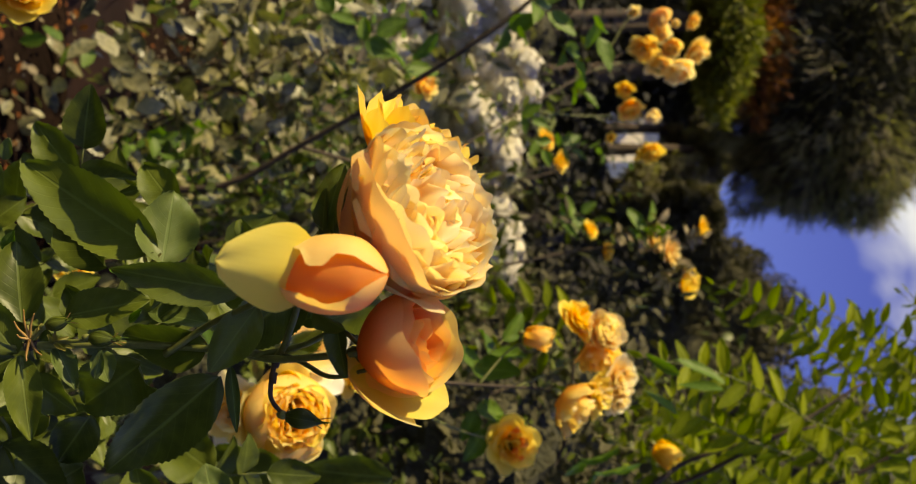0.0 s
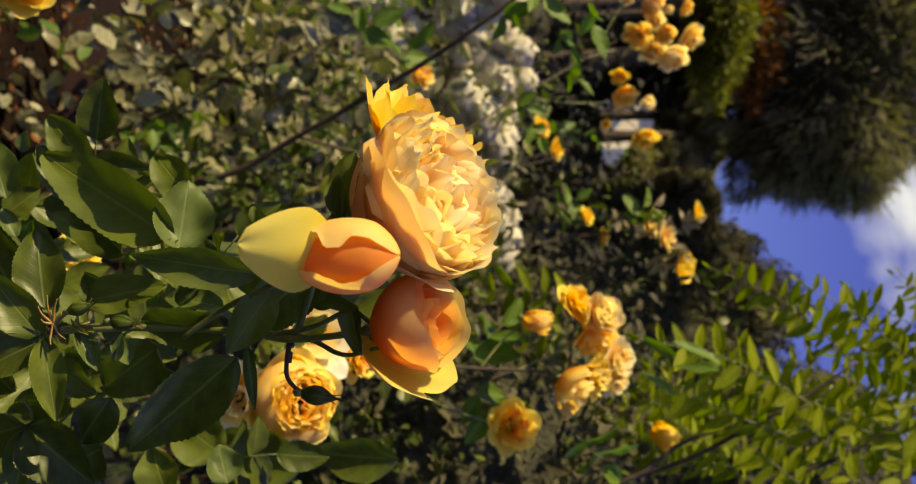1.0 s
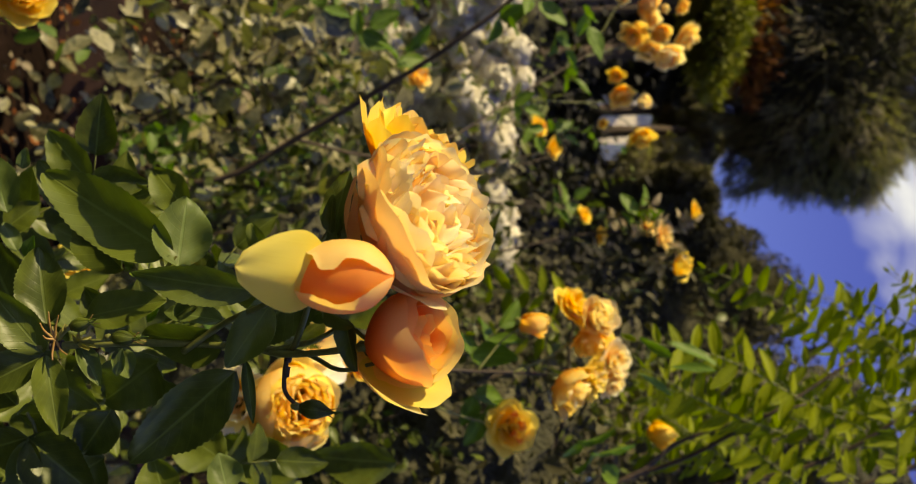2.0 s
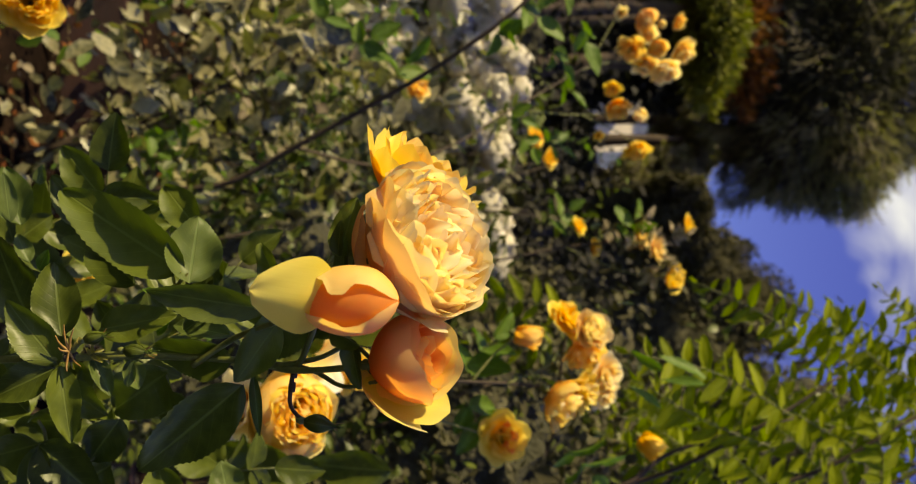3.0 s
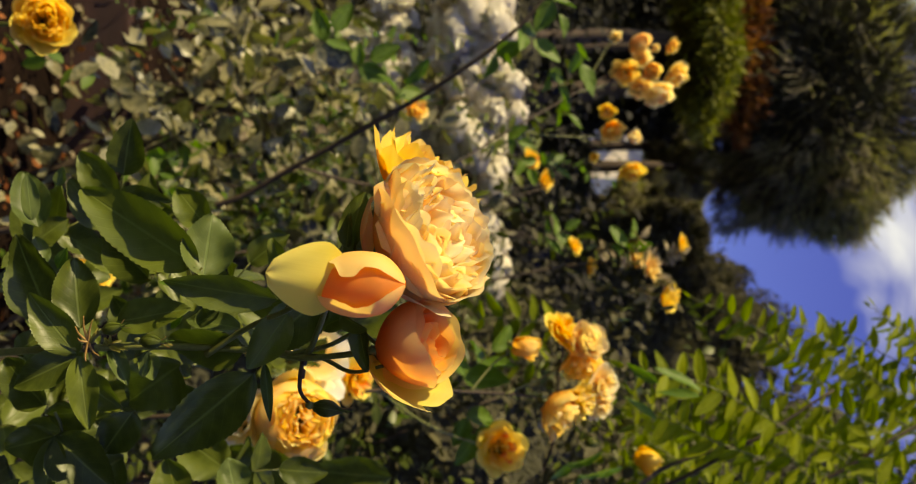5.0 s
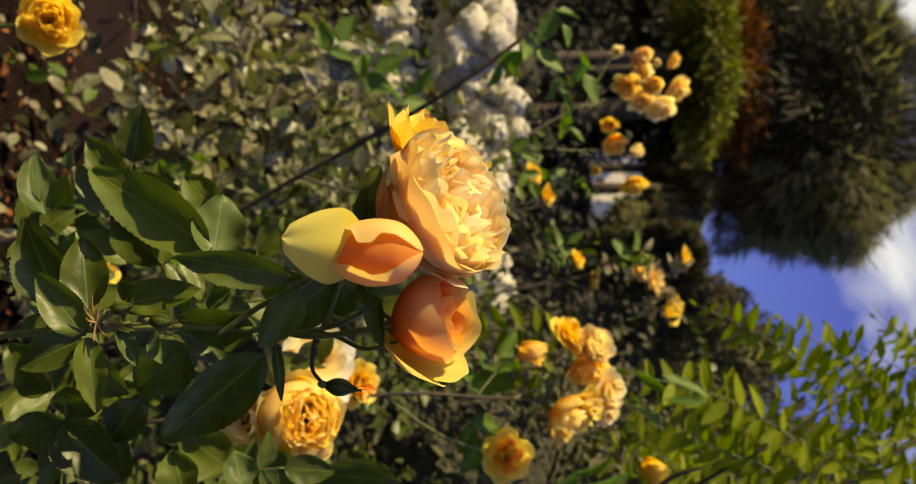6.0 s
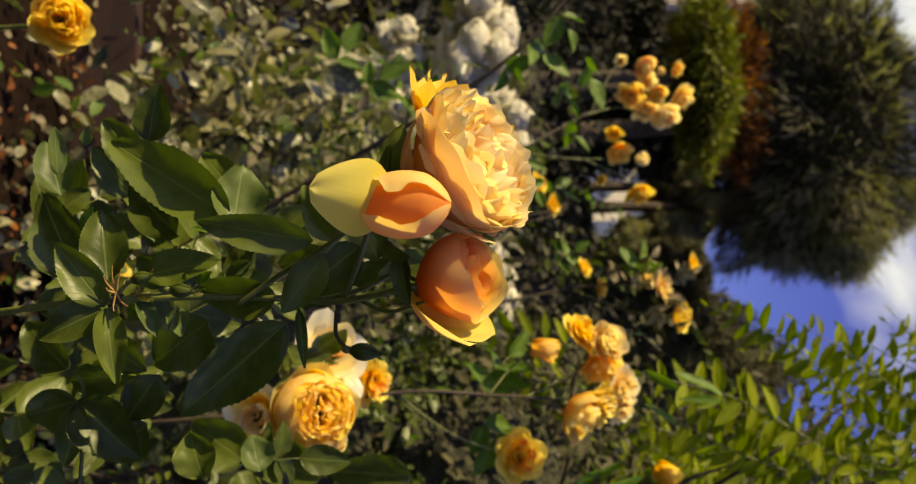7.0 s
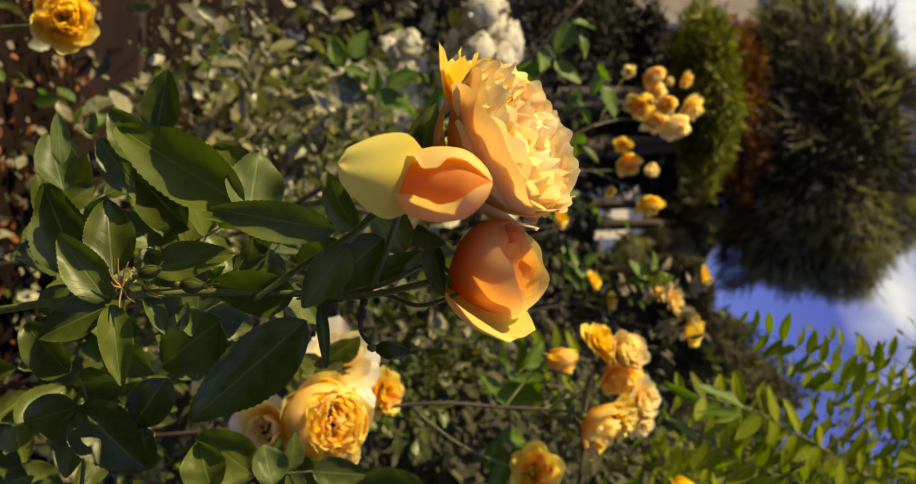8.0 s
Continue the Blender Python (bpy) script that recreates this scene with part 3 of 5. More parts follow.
# ---- ground and setting ----
def ground():
    n = 60
    verts, faces = [], []
    rng = random.Random(4)
    xs = [math.copysign(abs(k / (n / 2) - 1) ** 3 * 1500, k / (n / 2) - 1) for k in range(n + 1)]
    for y in xs:
        for x in xs:
            near = math.exp(-(x * x + y * y) / 200)
            verts.append((x, y + 3, near * 0.05 * noise.noise((x * 1.5, y * 1.5, 0.3)) - 0.02))
    faces = grid_faces(n + 1, n + 1)
    ob = new("ground", mesh("ground", verts, faces, MULCH))
    return tagged(ob, "dark brown mulched garden soil", "ground", kind="structure")


ground()


def blob_places(rng, centre, radii, n, size, hollow=0.55, flat=0.45, fur=0.5, hang=0.2):
    """Blades spread over a lumpy body, denser towards its skin, facing outwards and up."""
    out, c = [], Vector(centre)
    for _ in range(n):
        d = unit(rng)
        lump = 1 + 0.30 * noise.noise(d * 2.3 + c) + 0.16 * noise.noise(d * 5.1 + c)
        r = lump * (hollow + (1 - hollow) * rng.random() ** 0.6)
        p = c + Vector((d.x * radii[0], d.y * radii[1], d.z * radii[2])) * r
        along = (unit(rng) + d * fur + Vector((0, 0, -hang))).normalized()
        f = d + unit(rng) * 0.8 + Vector((0, 0, 0.5))
        s = rng.uniform(*size)
        out.append((p, along, f, s, s * rng.uniform(flat * 0.8, flat * 1.2)))
    return out


def limbs(parent, base, tips, r, mat, seed, fork=0.35):
    rng = random.Random(seed)
    b = Vector(base)
    for k, t in enumerate(tips):
        t = Vector(t)
        m = b.lerp(t, 0.5) + Vector((rng.uniform(-1, 1), rng.uniform(-1, 1), rng.uniform(-0.3, 0.6))) * (t - b).length * 0.10
        part("stem", tube("stem", [b, b.lerp(m, 0.5) + Vector((0, 0, 0.02)), m, t], r, r * 0.25, mat, 7, 5, 0.1, seed + k), parent)


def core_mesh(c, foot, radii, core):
    """A dense solid core for a crown, its inner shade put into the dark colour."""
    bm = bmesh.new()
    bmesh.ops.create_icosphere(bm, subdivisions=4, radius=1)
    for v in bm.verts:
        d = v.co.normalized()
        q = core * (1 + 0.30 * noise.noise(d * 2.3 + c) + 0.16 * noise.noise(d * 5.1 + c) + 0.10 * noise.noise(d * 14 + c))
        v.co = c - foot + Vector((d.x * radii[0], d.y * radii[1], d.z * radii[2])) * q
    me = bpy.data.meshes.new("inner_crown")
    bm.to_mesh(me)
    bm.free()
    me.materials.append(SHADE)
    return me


def twig_places(rng, centre, radii, n, size, hollow, flat, per=11):
    """Blades set along short arching twigs spread over a lumpy body."""
    out, c = [], Vector(centre)
    for _ in range(n // per):
        d = unit(rng)
        lump = 1 + 0.35 * noise.noise(d * 2.3 + c) + 0.20 * noise.noise(d * 5.1 + c)
        p = c + Vector((d.x * radii[0], d.y * radii[1], d.z * radii[2])) * lump * (hollow + (1 - hollow) * rng.random() ** 0.6)
        way = (unit(rng) * 0.8 + d * 0.6 + Vector((0, 0, 0.35))).normalized()
        s0, bow = rng.uniform(*size), unit(rng) * 0.25
        for k in range(per):
            q = p + way * s0 * 0.55 * k + bow * s0 * (k / per) ** 2 * 3
            side = way.cross(unit(rng)).normalized()
            s = s0 * rng.uniform(0.45, 1.15) * (1 - 0.35 * k / per)
            f = Vector((-0.3, -0.3, 0.8)) + unit(rng) * 0.75
            out.append((q, side + way * 0.6, f, s, s * rng.uniform(flat * 0.75, flat * 1.2)))
    return out


def shrub(name, centre, radii, n, size, mats, label, seed, group="", flat=0.45, hollow=0.4, core=0.0):
    """A leafy shrub on the ground: stems from its foot and a crown of leafy twigs, older and younger leaves apart."""
    rng = random.Random(seed)
    c = Vector(centre)
    foot = Vector((c.x, c.y, 0.0))
    ob = thing(name, foot, label, "shrub", group)
    for k, (mat, share, grow) in enumerate(mats):
        places = [(p - foot, a, f, s, w) for p, a, f, s, w in twig_places(rng, c, radii, int(n * share), [v * grow for v in size], hollow, flat)]
        tagged(part("crown", simple_leaves("crown", places, mat, seed=seed + k), ob), kind="stuff")
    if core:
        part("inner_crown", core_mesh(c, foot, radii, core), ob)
    tips = [c - foot + Vector((rng.uniform(-0.8, 0.8) * radii[0], rng.uniform(-0.9, 0.5) * radii[1], rng.uniform(-0.2, 0.9) * radii[2])) for _ in range(6)]
    limbs(ob, (0, 0, -0.03), tips, 0.008, CANE, seed)
    return ob


GREY_MIX = ((SHRUB_LEAF, 0.66, 1.35), (FRESH_LEAF, 0.15, 0.9), (DRY_LEAF, 0.05, 0.8))
DARK_MIX = ((ROSE_LEAF, 0.90, 1.0), (FRESH_LEAF, 0.10, 0.9))
DEEP_MIX = ((HILL_LEAF, 0.85, 1.0), (ROSE_LEAF, 0.15, 1.1))
# back hedge: its shade is put into near-black leaf colour
HEDGE_SHADE_MIX = ((YEW_LEAF, 1.0, 1.0),)
# shrubs behind the roses
shrub("shrub", (-0.509, 2.844, 0.454), (0.36, 0.45, 0.36), 1300, (0.045, 0.090), GREY_MIX, "grey-green small-leaved shrub in dappled sun", 11, "grey-green shrubs", 0.55)
shrub("shrub", (-0.246, 2.444, 0.614), (0.55, 0.40, 0.42), 1800, (0.045, 0.090), GREY_MIX, "grey-green small-leaved shrub in dappled sun", 12, "grey-green shrubs", 0.55)
shrub("shrub", (0.221, 2.252, 0.291), (0.32, 0.36, 0.28), 800, (0.04, 0.09), GREY_MIX, "low grey-green shrub behind the roses", 13, "grey-green shrubs", 0.55)
shrub("shrub", (0.279, 1.845, 0.869), (0.5, 0.35, 0.42), 2700, (0.03, 0.06), DARK_MIX, "dense dark green shrub behind the roses", 14, "dark green shrubs", 0.5, core=0.6)
shrub("shrub", (0.482, 1.841, 1.239), (0.40, 0.30, 0.36), 2600, (0.03, 0.06), DEEP_MIX, "dense dark green shrub behind the roses", 15, "dark green shrubs", 0.5, core=0.6)
shrub("shrub", (0.517, 2.638, 1.501), (0.34, 0.25, 0.32), 1900, (0.035, 0.065), DEEP_MIX, "dense dark green shrub behind the roses", 22, "dark green shrubs", 0.5, core=0.6)
shrub("shrub", (-0.195, 2.831, 1.517), (0.33, 0.25, 0.19), 200, (0.04, 0.07), DARK_MIX, "green leafy shrub beside white blossom", 16, flat=0.5)
shrub("hedge_bush", (0.683, 4.145, 1.114), (1.3, 0.5, 0.85), 6500, (0.05, 0.10), HEDGE_SHADE_MIX, "hedge at the back of the bed, shade painted into its dark leaves", 17, "bushes of the back hedge", 0.6, core=0.66)
shrub("hedge_bush", (-1.284, 4.925, 1.217), (1.5, 0.5, 0.80), 8000, (0.05, 0.10), HEDGE_SHADE_MIX, "hedge at the back of the bed, shade painted into its dark leaves", 18, "bushes of the back hedge", 0.6, core=0.66)
shrub("hedge_bush", (1.018, 3.327, 2.587), (0.50, 0.35, 0.50), 1500, (0.04, 0.08), DEEP_MIX, "dark leafy bush behind the pinnate shrub", 20, "bushes of the back hedge", 0.5, core=0.8)
shrub("hedge_bush", (-0.397, 4.342, 0.625), (1.5, 0.5, 0.85), 6500, (0.05, 0.10), HEDGE_SHADE_MIX, "hedge at the back of the bed, shade painted into its dark leaves", 19, "bushes of the back hedge", 0.6, core=0.66)


def white_bush(foot, clumps, seed):
    """White blossom in rounded, drooping heads of many small petals, in a few clumps on one shrub."""
    rng = random.Random(seed)
    foot = Vector(foot)
    ob = thing("white_flowering_shrub", foot, "shrub covered in round creamy white flower heads", "shrub")
    leaves = []
    for centre, radii, n in clumps:
        c = Vector(centre)
        for k in range(n):
            d = unit(rng)
            d.y = -abs(d.y)
            p = c + Vector((d.x * radii[0], d.y * radii[1], d.z * radii[2])) * rng.uniform(0.55, 1.1) - foot
            r = rng.uniform(0.040, 0.062)
            long = rng.uniform(1.1, 1.6)
            bm = bmesh.new()
            bmesh.ops.create_icosphere(bm, subdivisions=3, radius=r)
            for v in bm.verts:
                q = v.co * (1 + 0.22 * noise.noise(v.co * 45 + p) + 0.10 * noise.noise(v.co * 140 + p))
                v.co = Vector((q.x * long, q.y, q.z)) + p
            me = bpy.data.meshes.new("flower_core")
            bm.to_mesh(me)
            bm.free()
            me.materials.append(WHITE)
            me.polygons.foreach_set("use_smooth", [True] * len(me.polygons))
            head = part("flower_head", me, ob)
            places = []
            for j in range(60):
                q = unit(rng)
                places.append((p + Vector((q.x * long, q.y, q.z)) * r * rng.uniform(0.92, 1.02), unit(rng) + q * 0.15, q + unit(rng) * 0.3, 0.020, 0.019))
            tagged(part("floret_layer", simple_leaves("floret_layer", places, WHITE, seed=seed + k), head), kind="stuff")
        leaves += blob_places(rng, c, [r * 1.05 for r in radii], 7 * n, (0.04, 0.08), 0.3)
    lv = part("crown", simple_leaves("crown", [(p - foot, a, f, s, w) for p, a, f, s, w in leaves], SHRUB_LEAF, seed=seed), ob)
    tagged(lv, kind="stuff")
    limbs(ob, (0, 0, -0.03), [Vector(c) - foot + Vector((rng.uniform(-.2, .2), 0, rng.uniform(-.1, .1))) for c, _, _ in clumps for _ in range(2)], 0.02, CANE, seed)


white_bush((-0.70, 3.45, 0.0), (((-0.78, 3.42, 1.37), (0.48, 0.28, 0.17), 80), ((-0.80, 3.55, 1.08), (0.34, 0.25, 0.24), 34), ((-0.18, 3.52, 1.42), (0.34, 0.22, 0.13), 18)), 21)


def edging():
    ob = thing("timber_edging", (0, 0, 0), "dark red-brown timber board edging the bed", "edging")
    rng = random.Random(8)
    for k in range(3):
        bm = bmesh.new()
        bmesh.ops.create_cube(bm, size=1)
        bmesh.ops.bevel(bm, geom=bm.edges[:], offset=0.03, segments=1, affect="EDGES")
        me = bpy.data.meshes.new("board")
        for v in bm.verts:
            v.co = (v.co.x * 1.4, v.co.y * 0.05, v.co.z * 0.22)
        bm.to_mesh(me)
        bm.free()
        me.materials.append(TIMBER)
        part("board", me, ob, pose(-1.75 + 1.41 * k, 2.75 + rng.uniform(-0.01, 0.01), 0.08, 0, rng.uniform(-0.5, 0.5), 0))


edging()


def litter():
    """Dry leaves added over the soil of the bed; their paler colour stands for glints of sun."""
    rng = random.Random(91)
    for name, mat, n in (("leaf_litter", DRY_LEAF, 1400), ("leaf_litter", RUST, 900)):
        places = []
        for _ in range(n):
            x, y = rng.gauss(-0.4, 1.0), rng.gauss(2.6, 1.0)
            s = rng.uniform(0.014, 0.042)
            places.append((Vector((x, y, 0.035 + rng.uniform(0, 0.03))), Vector((rng.uniform(-1, 1), rng.uniform(-1, 1), rng.uniform(-0.1, 0.3))), Vector((rng.uniform(-0.5, 0.5), rng.uniform(-0.5, 0.5), 1)), s, s * 0.6))
        tagged(new(name, simple_leaves(name, places, mat, seed=n)), "dry brown leaves added on the soil for its glints of light", "leaf litter", kind="stuff")


litter()


# ---- distance ----
def crown_tree(name, centre, radii, n, size, mat, label, seed, trunk_r=0.18, flat=0.3, core=0.72, fur=0.5, hang=0.2, group=""):
    rng = random.Random(seed)
    c = Vector(centre)
    foot = Vector((c.x, c.y, 0))
    ob = thing(name, foot, label, "tree", group)
    top = c - foot
    part("trunk", tube("trunk", [(0, 0, -0.1), (0.05, 0, top.z * 0.35), (-0.04, 0.05, top.z * 0.7), top], trunk_r, trunk_r * 0.4, BARK, 10, 8, 0.08, seed), ob)
    limbs(ob, (0, 0, top.z - 0.5 * radii[2]), [top + Vector((rng.uniform(-0.7, 0.7) * radii[0], rng.uniform(-0.7, 0.7) * radii[1], rng.uniform(-0.4, 0.7) * radii[2])) for _ in range(9)], trunk_r * 0.4, BARK, seed)
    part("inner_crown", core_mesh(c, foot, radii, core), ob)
    places = [(p - foot, a, f, s, w) for p, a, f, s, w in blob_places(rng, c, radii, n, size, core * 0.9, flat, fur, hang)]
    tagged(part("crown", simple_leaves("crown", places, mat, seed=seed), ob), kind="stuff")
    return ob


dark_tree = crown_tree("dark_tree", (-2.429, 11.840, 6.514), (2.0, 1.6, 1.46), 42000, (0.12, 0.34), TREE_LEAF, "large dark weeping conifer against the sky", 31, 0.2, 0.05, 0.70, 1.6, 0.3)
off = dark_tree.matrix_basis.translation
# paler second layer of tips: the sunlit fringe put into colour
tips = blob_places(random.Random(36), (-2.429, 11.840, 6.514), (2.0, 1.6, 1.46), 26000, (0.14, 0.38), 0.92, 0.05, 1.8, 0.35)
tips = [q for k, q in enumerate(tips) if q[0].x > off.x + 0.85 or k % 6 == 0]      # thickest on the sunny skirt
tagged(part("outer_sprays", simple_leaves("outer_sprays", [(p - off, a, f, q, w) for p, a, f, q, w in tips], LIT_SPRAY, seed=36), dark_tree), kind="stuff")
crown_tree("conifer", (-2.645, 9.869, 4.375), (1.15, 0.9, 0.27), 5200, (0.07, 0.16), THUJA, "yellow-green thuja conifer in sunlight", 32, 0.15, 0.25, 0.62, 1.2, -0.3)
crown_tree("rusty_tree", (-2.825, 11.056, 5.180), (1.2, 0.7, 0.36), 3400, (0.08, 0.18), RUST, "small tree with rusty orange-brown leaves", 33, 0.1, 0.3, 0.45, 1.5, -0.6)
for k, (c, r) in enumerate((((0.894, 14.909, 3.827), (1.9, 1.2, 2.3)), ((1.741, 14.906, 4.554), (1.9, 1.2, 2.5)), ((3.532, 14.912, 5.273), (1.9, 1.2, 2.6)), ((0.054, 15.404, 3.650), (1.0, 1.2, 2.2)), ((0.037, 15.933, 1.656), (2.4, 1.2, 2.0)), ((-1.15, 16.689, 5.75), (0.72, 0.9, 0.62)), ((-1.789, 16.332, 6.252), (0.58, 0.697, 0.302)), ((-0.405, 14.878, 5.203), (0.60, 0.8, 0.78)), ((-0.95, 16.608, 5.05), (0.68, 0.7, 0.50)), ((-0.255, 14.891, 4.362), (0.60, 1.0, 1.35)), ((0.546, 15.086, 5.194), (0.75, 1.2, 1.60)), ((1.421, 15.285, 5.831), (0.95, 1.2, 1.78)), ((-1.41, 14.0, 3.18), (0.85, 0.7, 0.50)), ((-2.29, 17.0, 6.11), (0.95, 0.8, 0.62)))):
    # four crowns get the pale sprays, sunlight painted into their leaves
    crown_tree("hillside_tree", c, r, 15000, (0.06, 0.12), LIT_SPRAY if k in (5, 6, 8, 13) else HILL_LEAF, "brownish-green tree in the far hedge row, some painted paler as sunlit", 40 + k, 0.2, 0.4, 0.78, group="trees in the far row")


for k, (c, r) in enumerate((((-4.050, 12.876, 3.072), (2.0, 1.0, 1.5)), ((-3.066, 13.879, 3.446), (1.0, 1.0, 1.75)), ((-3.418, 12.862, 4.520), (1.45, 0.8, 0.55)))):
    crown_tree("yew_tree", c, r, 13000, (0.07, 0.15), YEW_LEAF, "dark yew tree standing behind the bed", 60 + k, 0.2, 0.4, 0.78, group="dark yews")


def house(foot, right, eaves, edge, top, wall, label, wide=9.0):
    """A plain house: rendered wall, hipped roof, chimney and windows."""
    foot = Vector((foot[0], foot[1], 0))
    ob = thing("house", foot, label, "house")
    right, edge = right - foot.x, edge - foot.x

    def block(name, x0, x1, y0, y1, z0, z1, mat, bevel=0.03, owner=None):
        bm = bmesh.new()
        bmesh.ops.create_cube(bm, size=1)
        for v in bm.verts:
            v.co = ((x0 + x1) / 2 + v.co.x * (x1 - x0), (y0 + y1) / 2 + v.co.y * (y1 - y0), (z0 + z1) / 2 + v.co.z * (z1 - z0))
        bmesh.ops.bevel(bm, geom=bm.edges[:], offset=bevel, segments=1, affect="EDGES")
        me = bpy.data.meshes.new(name)
        bm.to_mesh(me)
        bm.free()
        me.materials.append(mat)
        return part(name, me, owner or ob)

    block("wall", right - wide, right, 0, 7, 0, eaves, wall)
    block("chimney", edge - 1.1, edge, 1.2, 2.1, eaves - 0.3, top, BRICK)
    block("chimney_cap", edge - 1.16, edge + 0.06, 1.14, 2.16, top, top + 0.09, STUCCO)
    w0, w1, w2, w3, ridge = right - wide - 0.3, right + 0.3, -0.4, 7.4, eaves + 0.26 * wide
    verts = [(w0, w2, eaves), (w1, w2, eaves), (w1, w3, eaves), (w0, w3, eaves), (w0 + 0.22 * wide, 3.5, ridge), (w1 - 0.46 * wide, 3.5, ridge)]
    part("roof", mesh("roof", verts, [(0, 1, 5, 4), (1, 2, 5), (2, 3, 4, 5), (3, 0, 4), (3, 2, 1, 0)], SLATE, smooth=False), ob)
    for k in range(int(wide / 3)):
        x = right - 1.6 - 2.6 * k
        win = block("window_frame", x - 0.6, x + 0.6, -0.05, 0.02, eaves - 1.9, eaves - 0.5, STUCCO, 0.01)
        block("window_pane", x - 0.52, x + 0.52, -0.062, -0.03, eaves - 1.82, eaves - 0.58, GLASS, 0.005, win)


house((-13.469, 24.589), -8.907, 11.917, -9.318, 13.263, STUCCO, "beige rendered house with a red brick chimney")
house((-3.95, 29.845), -2.85, 8.9, -3.95, 9.2, LIME, "white rendered house far behind the trees", 2.2)


# ---- the main rose spray ----
GROUP = "roses in the front spray"
CAM, UP, DOWN, LEFT, RIGHT = Vector((0, -1, 0)), Vector((-1, 0, 0)), Vector((1, 0, 0)), Vector((0, 0, -1)), Vector((0, 0, 1))
big_rose = bloom_base((-0.003, 0.385, 1.2102), (-0.33, -0.53, 0.78), "large full peach-apricot rose with ruffled quartered petals", GROUP, 0.057, 70, 101)
set_petals(big_rose, [(LEFT * 0.8 + CAM * 0.5 + UP * 0.45, 0.043, 0.032, 98, 14, -0.004, 0.03, 10, 0.22, BLUSH), (DOWN + RIGHT * 0.2 + CAM * 0.4, 0.056, 0.042, 94, 8, -0.002, 0.05, 40, 0.10, PEACH)], 1010)
ring_rng = random.Random(1011)
for n, span, r, h, mouth, lip, mats in ((5, 56, 0.0376, 0.0385, 0.54, 0.08, (BLUSH, PEACH)), (6, 48, 0.0368, 0.0415, 0.58, 0.08, (PEACH, BLUSH)), (7, 41, 0.0354, 0.0445, 0.63, 0.09, (PEACH, CREAM)),
                                        (8, 36, 0.0334, 0.0470, 0.68, 0.10, (CREAM,))):
    first = ring_rng.uniform(0, 360)
    for k in range(n):
        a = radians(first + 360 * k / n + ring_rng.uniform(-9, 9))
        way = big_rose.matrix_basis.to_3x3() @ Vector((math.cos(a), math.sin(a), 0))
        bowl_petal(big_rose, way, span * ring_rng.uniform(0.9, 1.1), r * ring_rng.uniform(0.985, 1.015), h + ring_rng.uniform(-0.0014, 0.0014), mats[k % len(mats)], mouth, lip, ring_rng.uniform(0, 6))
bowl_petal(big_rose, DOWN * 0.45 + LEFT * 0.6 + CAM * 0.7, 60, 0.0402, 0.0440, BLUSH, 0.56, 0.03, 2.0)
quartered_face(big_rose, 0.0285, 0.0455, 72, (CREAM, CREAM, CREAM, PEACH), 101, 4, 0.20, 30, 0.30)
back_rose = bloom_base((-0.032, 0.430, 1.216), (-0.72, -0.10, 0.54), "golden yellow rose tucked behind the large peach rose", GROUP, 0.041, 70, 102)
set_petals(back_rose, [(k * 45 + 12, 0.046, 0.034, 78, 22 + 6 * (k % 3), 0.0, 0.06, 8, 0.10, GOLD if k % 2 else HONEY) for k in range(8)]
           + [(k * 51 + 40, 0.043, 0.030, 64, 14 + 6 * (k % 2), 0.002, 0.08, 8, 0.06, GOLD) for k in range(7)]
           + [(k * 60 + 10, 0.040, 0.026, 48, 6 + 6 * (k % 2), 0.003, 0.08, 8, 0.04, HONEY) for k in range(6)], 1040)
quartered_face(back_rose, 0.016, 0.034, 14, (GOLD, HONEY), 102, 2, 0.2)
cup_rose = bloom_base((0.0515, 0.386, 1.2060), (-0.25, -0.42, 0.86), "half-open apricot rose with a glowing orange heart", GROUP, 0.036, 78, 103)
NEAR, SIDE = Vector((0.15, -0.88, -0.46)), Vector((0.95, 0.05, 0.28))
set_petals(cup_rose, [
    (SIDE + NEAR * 0.55, 0.0455, 0.042, 98, 10, -0.002, 0.03, 14, 0.16, SUNNY), (SIDE * 1.0 - NEAR * 0.25, 0.048, 0.054, 94, 6, -0.001, 0.03, 12, 0.02, BUTTER), (SIDE * 0.5 - NEAR, 0.045, 0.050, 92, 4, 0.000, 0.03, 8, 0.0, SUNNY)], 1070)
